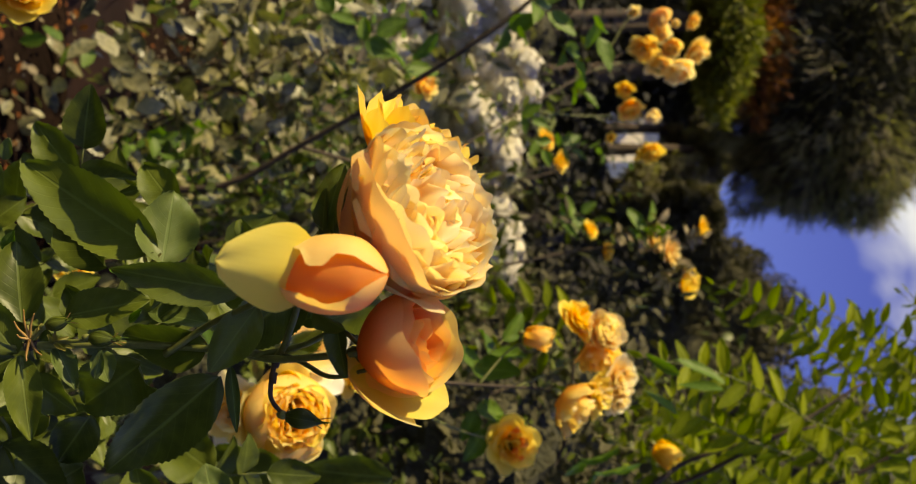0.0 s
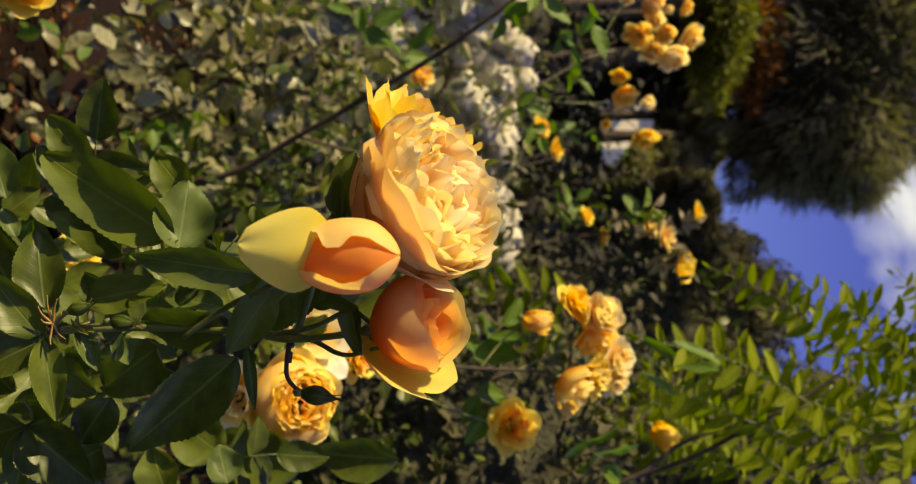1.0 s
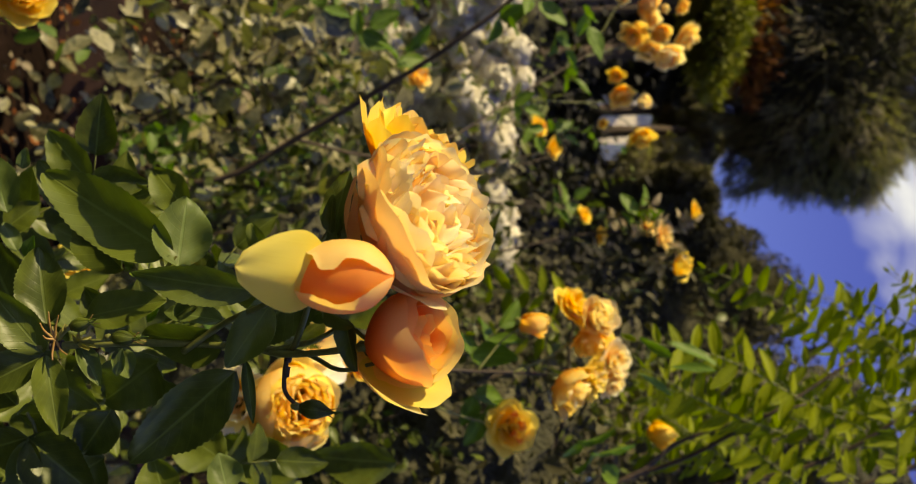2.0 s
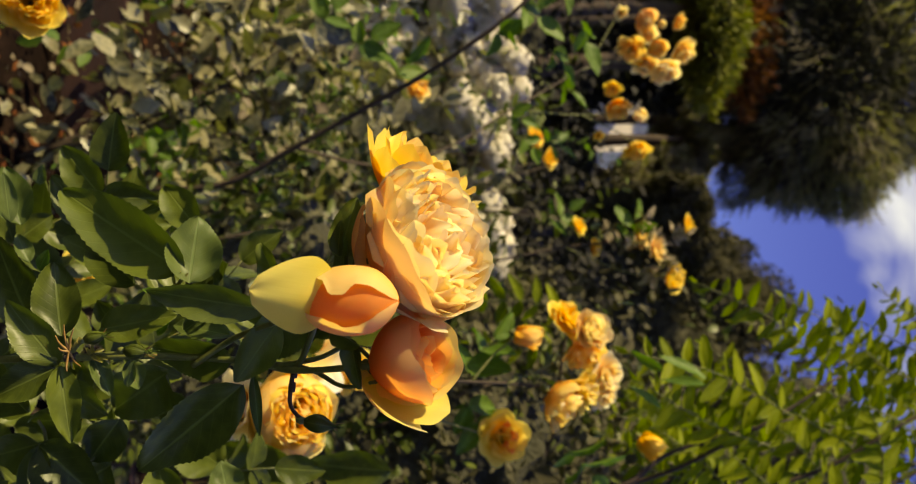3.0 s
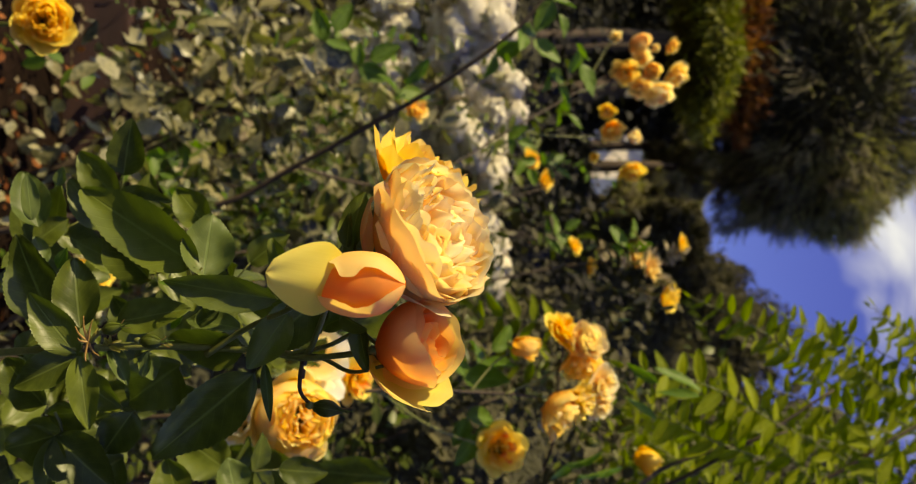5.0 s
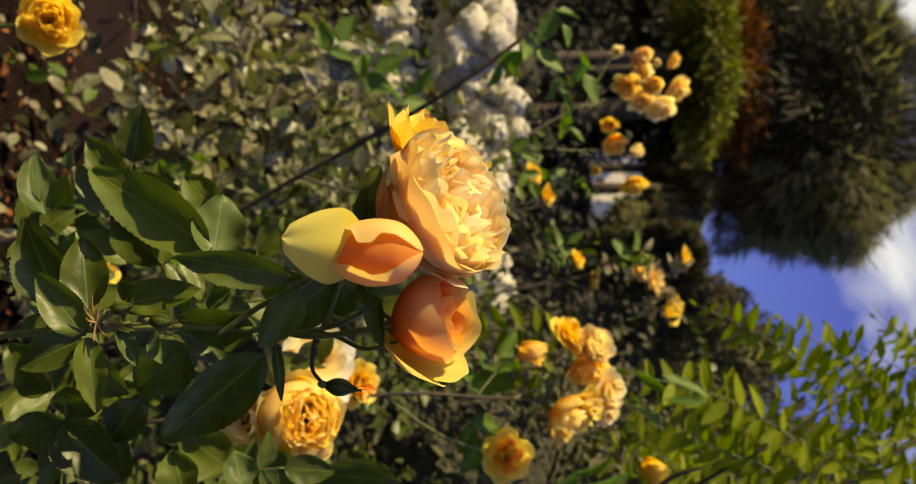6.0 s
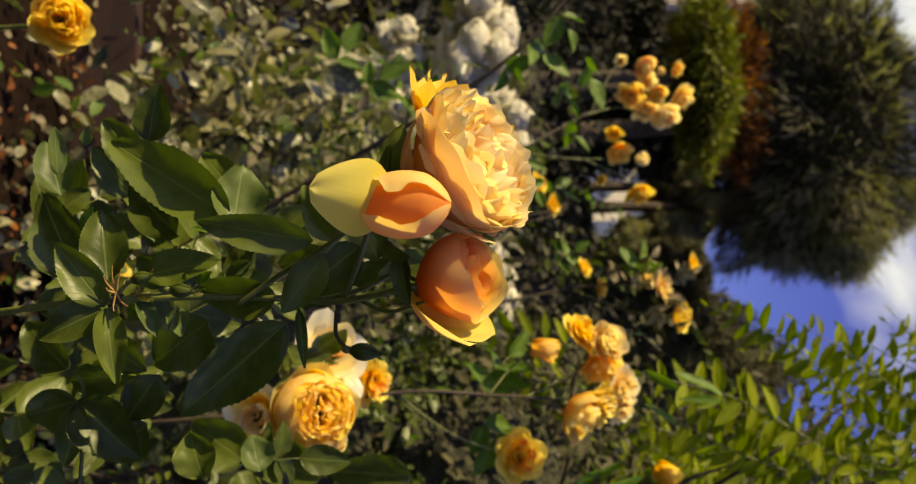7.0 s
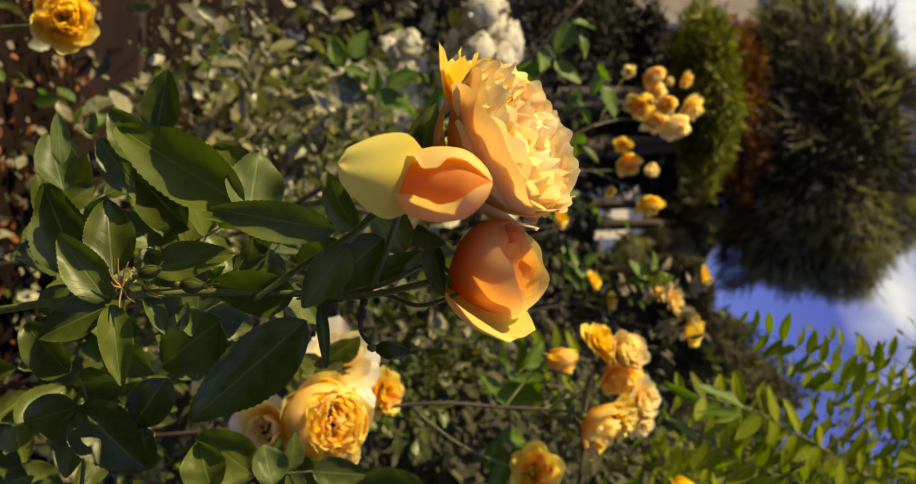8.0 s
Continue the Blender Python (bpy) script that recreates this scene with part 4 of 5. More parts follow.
for k, (way, span, r, h, mat, mouth, lip) in enumerate((
        (NEAR - SIDE * 0.10, 92, 0.0233, 0.0372, APRICOT, 0.69, 0.05), (-SIDE - NEAR * 0.2, 80, 0.0220, 0.0392, APRICOT, 0.69, 0.03), (-NEAR + SIDE * 0.2, 85, 0.0220, 0.0405, HONEY, 0.66, 0.06),
        (SIDE + NEAR * 0.6, 84, 0.0208, 0.0365, HONEY, 0.72, 0.05), (-SIDE + NEAR * 0.2, 100, 0.0184, 0.0370, APRICOT, 0.72, 0.06), (-NEAR + SIDE, 95, 0.0180, 0.0400, HONEY, 0.70, 0.05),
        (NEAR + SIDE * 0.3, 90, 0.0160, 0.0345, EMBER, 0.74, 0.08), (-NEAR - SIDE * 0.4, 100, 0.0146, 0.0390, APRICOT, 0.70, 0.05), (SIDE, 110, 0.0120, 0.0375, EMBER, 0.72, 0.08),
        (-SIDE, 110, 0.0095, 0.0370, HONEY, 0.72, 0.08), (NEAR, 120, 0.0068, 0.0355, EMBER, 0.74, 0.1))):
    bowl_petal(cup_rose, way, span, r, h, mat, mouth, lip, 1.3 * k)
bud_rose = rose((0.013, 0.361, 1.180), (0.02, -0.10, 0.98), 0.019, (APRICOT, APRICOT, APRICOT), "opening peach rose with one folded-back yellow petal", [], (0, 0.7, 0.4, 0.1, 0.3), GROUP, seed=104)
BUD_FOOT, BUD_TIP = (0.0125, 0.333, 1.1790), (0.0125, 0.328, 1.2225)
wrapped_petal(bud_rose, BUD_FOOT, BUD_TIP, 0.0138, 1, 0.0, 0.0, (40, 40, 40), 400, APRICOT, 0.0, 3)
wrapped_petal(bud_rose, BUD_FOOT, BUD_TIP, 0.0161, -1, 0.02, 0.04, (26, 24, 22, 30, 40, 36, 28, 20, 10), 205, HONEY, 0.09, 5)
wrapped_petal(bud_rose, BUD_FOOT, BUD_TIP, 0.0163, 1, 0.08, 0.16, (66, 58, 38, 12, 14, 30, 28, 22, 12), 195, HONEY, 0.10, 4)
folded_petal(bud_rose, (0.0125, 0.331, 1.1960), (0.0062, 0.313, 1.1585), 0.0375, (0.16, -1.0, -0.12), BUTTER)
low_rose = bloom_base((0.1740, 0.8380, 1.0670), (-0.15, -0.80, 0.50), "golden orange double rose with pale outer petals", "roses on the bush", 0.06, 80, 105)
set_petals(low_rose, [(72 * k + 14, 0.064, 0.064, 96, 8 + 6 * (k % 2), -0.002, 0.04, 18, 0.04, (SUNNY, HONEY)[k % 2]) for k in range(5)], 1100)
shell_rng = random.Random(1101)
for k in range(30):
    f = 1 - k / 36
    way = low_rose.matrix_basis.to_3x3() @ Vector((math.cos(2.4 * k), math.sin(2.4 * k), 0))
    bowl_petal(low_rose, way, 52 + 40 * (1 - f) + shell_rng.uniform(-8, 8), 0.005 + 0.040 * f ** 0.8, 0.058 - 0.008 * f * f + shell_rng.uniform(-0.002, 0.002),
               (HONEY, GOLD)[k % 2], 0.78 - 0.06 * (1 - f), 0.03 + 0.05 * (1 - f), 0.7 * k)
quartered_face(low_rose, 0.0270, 0.0560, 40, (HONEY, GOLD, HONEY), 105, 2, 0.26, 22, 0.02)
pale_rose = bloom_base((0.1250, 0.9300, 1.0700), (-0.25, -0.62, 0.72), "pale cream open rose behind the pedicels", "roses on the bush", 0.06, 80, 106)
set_petals(pale_rose, [(72 * k + 30, 0.062, 0.060, 94, 30 + 8 * (k % 2), 0.0, 0.06, 20, 0.04, IVORY) for k in range(5)]
           + [(72 * k, 0.056, 0.052, 84, 12, 0.003, 0.06, 12, 0.0, (IVORY, CREAM)[k % 2]) for k in range(5)]
           + [(60 * k + 10, 0.046, 0.036, 66, 0, 0.005, 0.08, 8, 0.0, CREAM) for k in range(6)], 1140)
side_rose = bloom_base((0.1840, 0.9300, 1.0110), (0.05, -0.70, -0.25), "faded ivory rose turned away behind the golden rose", "roses on the bush", 0.05, 80, 107)
set_petals(side_rose, [(72 * k + 30, 0.050, 0.050, 94, 34, 0.0, 0.06, 16, 0.04, IVORY) for k in range(5)]
           + [(72 * k, 0.044, 0.042, 80, 14, 0.003, 0.06, 12, 0.0, SUNNY) for k in range(5)]
           + [(60 * k + 20, 0.036, 0.032, 58, -8, 0.004, 0.06, 8, 0.0, CREAM) for k in range(6)], 1160)
quartered_face(side_rose, 0.014, 0.030, 12, (CREAM, SUNNY), 107, 2, 0.2)

bush = thing("rose_bush", (0.0, 0.75, 0.0), "rose bush with glossy dark green serrated leaves", "rose bush")
FOOT = Vector((0.0, 0.75, 0.0))


def bush_leaf(base, tip, width, face, mat=ROSE_LEAF, fold=0.3, bend=0.1, seed=1, owner=None):
    b, t = Vector(base), Vector(tip)
    length = (t - b).length
    me = leaf_mesh(length, width, mat, 1.45 * fold, bend, 19, 0.085, seed)
    o = owner or bush
    return part("leaf", me, o, o.matrix_basis.inverted() @ basis(b, t - b, face))


def bush_cane(points, r0, r1, mat=STEM, seed=1, name="cane", owner=None):
    o = owner or bush
    org = o.matrix_basis.translation
    return part(name, tube(name, [Vector(p) - org for p in points], r0, r1, mat, 8, 8, 0.07, seed), o)


# blades: base, tip, width, facing, material, fold, bend
blade_seeds = itertools.count(300)


def blade(b, t, w, f, m, fold, bend):
    bush_leaf(b, t, 1.15 * w, f, m, fold, bend, next(blade_seeds))


blade((0.004, 0.444, 1.089), (-0.045, 0.449, 1.012), 0.0339, (0.2, -0.95, 0.30), ROSE_LEAF, 0.30, 0.08)
blade((0.011, 0.444, 1.092), (-0.029, 0.452, 1.096), 0.0297, (-0.6, -0.8, 0.4), PALE_LIT_LEAF, 0.22, 0.06)
blade((0.023, 0.405, 1.146), (0.013, 0.395, 1.083), 0.0192, (0.30, -0.95, 0.10), ROSE_LEAF, 0.30, 0.06)
blade((0.013, 0.475, 1.049), (-0.025, 0.49, 1.007), 0.0264, (0.30, -0.95, 0.10), ROSE_LEAF, 0.22, 0.10)
blade((0.039, 0.452, 1.036), (0.03, 0.448, 1.082), 0.0199, (-0.2, -0.9, 0.35), ROSE_LEAF, 0.35, 0.08)
blade((0.045, 0.47, 1.109), (0.038, 0.48, 1.07), 0.0149, (-0.50, -0.80, 0.40), PALE_LIT_LEAF, 0.30, 0.08)
blade((0.039, 0.48, 1.099), (0.048, 0.49, 1.077), 0.0114, (-0.50, -0.80, 0.40), PALE_LIT_LEAF, 0.30, 0.08)
blade((0.042, 0.446, 1.016), (-0.002, 0.452, 1.009), 0.0255, (-0.1, -0.95, 0.30), ROSE_LEAF, 0.40, 0.08)
blade((0.04, 0.47, 0.988), (-0.018, 0.478, 0.956), 0.0320, (0.30, -0.95, 0.10), ROSE_LEAF, 0.25, 0.10)
blade((0.058, 0.44, 1.017), (0.02, 0.43, 0.991), 0.0207, (0.0, -1.0, 0.20), ROSE_LEAF, 0.32, 0.10)
blade((0.06, 0.44, 1.015), (0.076, 0.432, 0.981), 0.0200, (-0.2, -0.9, 0.35), ROSE_LEAF, 0.45, 0.16)
blade((0.059, 0.44, 1.018), (0.102, 0.432, 1.027), 0.0166, (0.1, -0.9, 0.40), ROSE_LEAF, 0.45, 0.10)
blade((0.054, 0.44, 1.037), (0.075, 0.434, 1.05), 0.0104, (-0.50, -0.80, 0.40), PALE_LIT_LEAF, 0.40, 0.10)
blade((0.068, 0.47, 1.07), (0.096, 0.482, 1.031), 0.0373, (0.30, -0.95, 0.10), ROSE_LEAF, 0.16, 0.10)
blade((0.069, 0.432, 1.126), (0.127, 0.444, 1.059), 0.0325, (0.58, -0.78, -0.25), ROSE_LEAF, 0.22, 0.10)
blade((0.055, 0.432, 1.12), (0.05, 0.44, 1.069), 0.0242, (0.30, -0.95, 0.10), ROSE_LEAF, 0.26, 0.12)
blade((0.031, 0.41, 1.151), (0.063, 0.404, 1.129), 0.0195, (0.45, -0.85, -0.05), ROSE_LEAF, 0.24, 0.05)
blade((0.061, 0.416, 1.136), (0.094, 0.412, 1.14), 0.0062, (-0.6, -0.75, 0.1), PALE_LIT_LEAF, 0.55, 0.05)
blade((0.12, 0.5, 0.976), (0.158, 0.498, 1.017), 0.0327, (0.1, -0.9, 0.40), ROSE_LEAF, 0.42, 0.10)
blade((0.119, 0.5, 0.976), (0.13, 0.5, 0.941), 0.0273, (0.30, -0.95, 0.10), ROSE_LEAF, 0.30, 0.10)
blade((0.121, 0.5, 0.976), (0.162, 0.496, 0.97), 0.0179, (-0.50, -0.80, 0.40), ROSE_LEAF, 0.40, 0.10)
blade((0.185, 0.59, 1.076), (0.157, 0.592, 1.07), 0.0245, (-0.50, -0.80, 0.40), PALE_LIT_LEAF, 0.25, 0.10)
blade((0.183, 0.56, 1.042), (0.15, 0.562, 1.03), 0.0285, (0.3, -0.95, 0.1), ROSE_LEAF, 0.30, 0.10)
blade((-0.023, 0.53, 1.071), (-0.053, 0.54, 1.044), 0.0232, (0.1, -1.0, 0.20), ROSE_LEAF, 0.25, 0.10)
blade((-0.025, 0.56, 0.935), (-0.069, 0.566, 0.92), 0.0252, (-0.2, -0.9, 0.35), PALE_LIT_LEAF, 0.45, 0.10)
blade((-0.015, 0.58, 0.924), (-0.033, 0.584, 0.946), 0.0188, (0.0, -1.0, 0.20), ROSE_LEAF, 0.30, 0.10)
blade((0.002, 0.56, 0.941), (-0.019, 0.56, 0.932), 0.0112, (-0.50, -0.80, 0.40), PALE_LIT_LEAF, 0.35, 0.10)
blade((0.061, 0.48, 0.96), (0.046, 0.48, 0.979), 0.0150, (0.0, -1.0, 0.20), ROSE_LEAF, 0.30, 0.10)
blade((0.099, 0.5, 0.969), (0.068, 0.505, 0.936), 0.0282, (0.30, -0.95, 0.10), ROSE_LEAF, 0.25, 0.10)
blade((0.103, 0.5, 1.004), (0.108, 0.505, 0.966), 0.0235, (0.45, -0.85, -0.05), ROSE_LEAF, 0.25, 0.10)
blade((0.103, 0.5, 1.029), (0.135, 0.505, 1.005), 0.0251, (0.45, -0.85, -0.05), ROSE_LEAF, 0.25, 0.10)
blade((0.078, 0.49, 0.997), (0.102, 0.495, 1.021), 0.0231, (0.30, -0.95, 0.10), ROSE_LEAF, 0.25, 0.10)
blade((0.104, 0.5, 1.074), (0.08, 0.5, 1.051), 0.0234, (0.45, -0.85, -0.05), ROSE_LEAF, 0.20, 0.10)
blade((0.139, 0.52, 1.015), (0.159, 0.52, 0.983), 0.0323, (0.30, -0.95, 0.10), ROSE_LEAF, 0.25, 0.10)
blade((0.046, 0.48, 1.037), (0.024, 0.485, 1.019), 0.0166, (0.30, -0.95, 0.10), ROSE_LEAF, 0.25, 0.10)
blade((0.059, 0.46, 1.05), (0.077, 0.462, 1.056), 0.0123, (-0.50, -0.80, 0.40), PALE_LIT_LEAF, 0.35, 0.10)
blade((0.283, 1.104, 0.934), (0.325, 1.094, 0.961), 0.045, (-0.4, -0.8, 0.6), ROSE_LEAF, 0.2, 0.1)
blade((0.230, 0.781, 1.094), (0.197, 0.790, 1.014), 0.052, (0.3, -1.0, 0.2), ROSE_LEAF, 0.25, 0.1)
blade((0.248, 0.881, 1.181), (0.243, 0.883, 1.080), 0.045, (0.2, -1.0, 0.3), ROSE_LEAF, 0.25, 0.1)
blade((0.208, 0.760, 1.026), (0.169, 0.758, 0.972), 0.044, (0.1, -1.0, 0.3), ROSE_LEAF, 0.25, 0.1)
blade((0.021, 0.430, 1.153), (-0.012, 0.431, 1.135), 0.0165, (0.5, -0.9, -0.1), ROSE_LEAF, 0.3, 0.08)
blade((0.023, 0.452, 1.167), (0.059, 0.461, 1.121), 0.030, (0.3, -1.0, 0.1), ROSE_LEAF, 0.3, 0.1)
blade((0.031, 0.462, 1.178), (-0.001, 0.470, 1.161), 0.022, (-0.2, -1.0, 0.2), ROSE_LEAF, 0.3, 0.1)
blade((0.032, 0.452, 1.209), (0.043, 0.444, 1.179), 0.022, (0.4, -0.9, 0.1), ROSE_LEAF, 0.3, 0.1)
blade((0.045, 0.474, 1.160), (0.031, 0.462, 1.191), 0.014, (-0.3, -0.9, 0.3), ROSE_LEAF, 0.4, 0.1)
blade((0.027, 0.483, 1.145), (0.032, 0.494, 1.108), 0.022, (0.1, -1.0, 0.3), ROSE_LEAF, 0.3, 0.1)
blade((-0.006, 0.382, 1.189), (-0.036, 0.377, 1.197), 0.0150, (-0.1, -1.0, -0.3), ROSE_LEAF, 0.3, 0.12)
blade((-0.006, 0.382, 1.188), (-0.024, 0.372, 1.190), 0.0075, (0.1, -1.0, -0.4), ROSE_LEAF, 0.3, 0.12)
blade((0.004, 0.387, 1.193), (-0.030, 0.407, 1.199), 0.014, (-0.5, -0.8, -0.2), ROSE_LEAF, 0.4, 0.15)
blade((0.005, 0.385, 1.191), (-0.018, 0.377, 1.190), 0.008, (-0.2, -0.9, -0.3), ROSE_LEAF, 0.5, 0.25)
blade((0.006, 0.389, 1.198), (-0.025, 0.399, 1.193), 0.009, (-0.4, -0.8, -0.4), ROSE_LEAF, 0.4, 0.1)
blade((0.035, 0.369, 1.196), (0.059, 0.362, 1.200), 0.011, (0.3, -0.9, -0.3), ROSE_LEAF, 0.4, 0.1)
blade((0.029, 0.357, 1.188), (0.037, 0.349, 1.201), 0.010, (0.5, -0.8, 0.0), ROSE_LEAF, 0.4, 0.1)
# small leaves among the shaded ones, sunlight painted into their paler colours
blade((-0.026, 0.47, 0.974), (-0.056, 0.464, 0.974), 0.0106, (-0.55, -0.70, 0.45), PALE_LIT_LEAF, 0.25, 0.06)
blade((-0.051, 0.5, 0.977), (-0.063, 0.494, 0.983), 0.0073, (-0.55, -0.70, 0.45), PALE_LIT_LEAF, 0.25, 0.06)
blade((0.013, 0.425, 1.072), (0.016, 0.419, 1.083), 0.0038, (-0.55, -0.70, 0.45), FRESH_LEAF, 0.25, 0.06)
blade((0.042, 0.47, 1.081), (0.031, 0.464, 1.097), 0.0122, (-0.55, -0.70, 0.45), PALE_LIT_LEAF, 0.25, 0.06)
blade((0.074, 0.455, 1.051), (0.058, 0.449, 1.057), 0.0059, (-0.55, -0.70, 0.45), PALE_LIT_LEAF, 0.25, 0.06)
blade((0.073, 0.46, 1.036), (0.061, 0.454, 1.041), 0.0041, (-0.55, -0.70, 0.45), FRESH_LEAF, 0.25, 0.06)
blade((0.068, 0.47, 0.972), (0.054, 0.464, 0.985), 0.0114, (-0.55, -0.70, 0.45), PALE_LIT_LEAF, 0.25, 0.06)
blade((0.003, 0.5, 1.018), (0.015, 0.494, 1.027), 0.0085, (-0.55, -0.70, 0.45), PALE_LIT_LEAF, 0.25, 0.06)
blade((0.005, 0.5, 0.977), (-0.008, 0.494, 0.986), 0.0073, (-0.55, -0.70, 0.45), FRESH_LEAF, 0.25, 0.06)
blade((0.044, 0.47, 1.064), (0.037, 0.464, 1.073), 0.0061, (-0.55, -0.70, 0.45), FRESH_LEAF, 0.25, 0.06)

cane_seeds = itertools.count(350)


def front_cane(pts, r0, r1, m):
    bush_cane(pts, r0, r1, m, next(cane_seeds))


front_cane([FOOT, (0.08, 0.66, 0.5), (0.071, 0.503, 0.846), (0.061, 0.471, 0.935), (0.055, 0.445, 0.999), (0.054, 0.440, 1.024), (0.053, 0.439, 1.071), (0.055, 0.429, 1.130), (0.057, 0.408, 1.161), (0.050, 0.377, 1.205)], 0.0028, 0.0018, STEM)
front_cane([(0.055, 0.429, 1.130), (0.056, 0.408, 1.167), (0.063, 0.392, 1.189), (0.058, 0.377, 1.208)], 0.0015, 0.0010, STEM)
front_cane([(0.058, 0.434, 1.097), (0.041, 0.424, 1.124), (0.028, 0.388, 1.155), (0.013, 0.354, 1.182)], 0.0020, 0.0014, STEM)
front_cane([(0.029, 0.408, 1.151), (-0.000, 0.407, 1.181), (-0.013, 0.392, 1.211)], 0.0020, 0.0016, STEM)
front_cane([(0.006, 0.412, 1.174), (-0.021, 0.425, 1.192), (-0.036, 0.429, 1.208)], 0.0018, 0.0014, STEM)
front_cane([(0.057, 0.414, 1.159), (0.069, 0.408, 1.158), (0.077, 0.406, 1.159), (0.084, 0.404, 1.1655)], 0.0014, 0.0010, CANE)
front_cane([(0.054, 0.440, 1.024), (0.052, 0.438, 1.037), (0.050, 0.433, 1.064)], 0.0012, 0.0010, STEM)
front_cane([(0.0535, 0.4395, 1.0240), (0.047, 0.437, 1.029), (0.043, 0.435, 1.0345)], 0.0010, 0.0009, STEM)
front_cane([(0.055, 0.418, 1.144), (0.056, 0.412, 1.160), (0.042, 0.400, 1.169), (0.021, 0.378, 1.179), (0.013, 0.354, 1.182)], 0.0020, 0.0014, STEM)
front_cane([(0.056, 0.416, 1.149), (0.050, 0.406, 1.174), (0.042, 0.400, 1.192), (0.047, 0.382, 1.205)], 0.0016, 0.0012, STEM)
front_cane([(0.14, 0.72, 0.62), (0.245, 0.563, 0.941), (0.189, 0.522, 0.968), (0.120, 0.501, 0.980), (0.102, 0.491, 0.980)], 0.0016, 0.0010, STEM)
# swollen joints
for pts, r in ((((0.056, 0.4150, 1.1570), (0.058, 0.4135, 1.1592), (0.0615, 0.4115, 1.1592)), 0.0024), (((0.0640, 0.4100, 1.1590), (0.0665, 0.4090, 1.1590), (0.0690, 0.4082, 1.1590)), 0.0020),
               (((0.0535, 0.4395, 1.0215), (0.0535, 0.4395, 1.0245), (0.0530, 0.4390, 1.0280)), 0.0033), (((0.0548, 0.4300, 1.1265), (0.0550, 0.4288, 1.1305), (0.0553, 0.4270, 1.1350)), 0.0030)):
    front_cane(pts, r, 0.8 * r, CANE)
# thin reddish spurs at the joint of the front cane
for tip in ((0.034, 0.433, 1.0235), (0.036, 0.433, 1.0290), (0.040, 0.432, 1.0190), (0.058, 0.433, 1.0330), (0.061, 0.433, 1.0250), (0.047, 0.432, 1.0205)):
    front_cane([(0.0500, 0.4375, 1.0245), Vector((0.0500, 0.4375, 1.0245)).lerp(Vector(tip), 0.6) + Vector((0.0008, 0, -0.0008)), tip], 0.0009, 0.0003, SPUR)

rosebud((0.084, 0.404, 1.1665), (0.12, -0.25, 0.9), 0.0108, PALE_LIT_LEAF, "small closed green rosebud hanging on a bent stalk", "rosebuds in the front spray", 401, 0, 3)
rosebud((0.0490, 0.433, 1.0580), (0.05, -0.25, 0.95), 0.0095, PALE_LIT_LEAF, "tiny green rosebud wrapped in feathery sepals", "rosebuds in the front spray", 402, 0, 6)
rosebud((0.0430, 0.4350, 1.0345), (-0.25, -0.2, 0.95), 0.0085, PALE_LIT_LEAF, "tiny green rosebud wrapped in feathery sepals", "rosebuds in the front spray", 403, 0, 5)

# blades that fill the bush behind the front spray, in threes and fives on short stalks
rng = random.Random(77)
KINDS = [leaf_mesh(0.046 * k, 0.029 * k, ROSE_LEAF, f, b, 9, 0.04, 500 + i) for i, (k, f, b) in enumerate(((1, 0.3, 0.1), (0.85, 0.5, 0.2), (1.15, 0.2, 0.05), (0.95, 0.4, 0.15), (0.8, 0.25, 0.25)))]


def leaf_spray(owner, at, along, kinds, blades, gap, rng):
    """A compound leaf: a stalk with paired blades and one at its end."""
    o = owner.matrix_basis.translation
    a, d = Vector(at), Vector(along).normalized()
    side = d.cross(unit(rng)).normalized()
    n = blades // 2
    end = a + d * gap * (n + 0.3)
    stalk = part("leaf_stalk", tube("leaf_stalk", [a - o, a.lerp(end, 0.5) - o + Vector((0, 0, 0.002)), end - o], 0.0009, 0.0006, STEM, 5, 3), owner)
    face = (Vector((-0.2, -0.75, 0.5)) + unit(rng) * 0.5)
    for k in range(n):
        for sgn in (-1, 1):
            p = a + d * gap * (k + 0.4)
            part("leaf", rng.choice(kinds), stalk, Matrix.Translation(-o) @ basis(p, d * 0.6 + side * sgn + unit(rng) * 0.2, face + unit(rng) * 0.3))
    part("leaf", rng.choice(kinds), stalk, Matrix.Translation(-o) @ basis(end, d + unit(rng) * 0.15, face))


back_bush = thing("rose_bush", (0.1, 1.0, 0.0), "leafy rose bush with dark stems behind the front spray", "rose bush")
for k in range(26):
    p = Vector((0.093, 0.662, 0.893)) + Vector((rng.uniform(-0.12, 0.13), rng.uniform(-0.10, 0.22), rng.uniform(-0.10, 0.16)))
    leaf_spray(back_bush if p.y > 0.68 else bush, p, (rng.uniform(-0.6, 0.6), rng.uniform(-0.4, 0.1), rng.uniform(-0.2, 1)), KINDS, 5, 0.024, rng)

# roses further back: place, axis, size, petals, rings
bloom_count = itertools.count()


def far_rose(at, axis, size, mats, rings, h, label):
    k = next(bloom_count)
    return rose(at, axis, size, mats, label, rings, (h, 0.5, 0.42, 0.36, 0.36), "roses on the bush", seed=600 + k, turn=37 * k)


far_rose((0.1170, 1.0660, 1.3350), (0.25, -0.30, 0.9), 0.030, (HONEY, BUTTER, GOLD), BUD, 4, "half-open golden rose in a cluster")
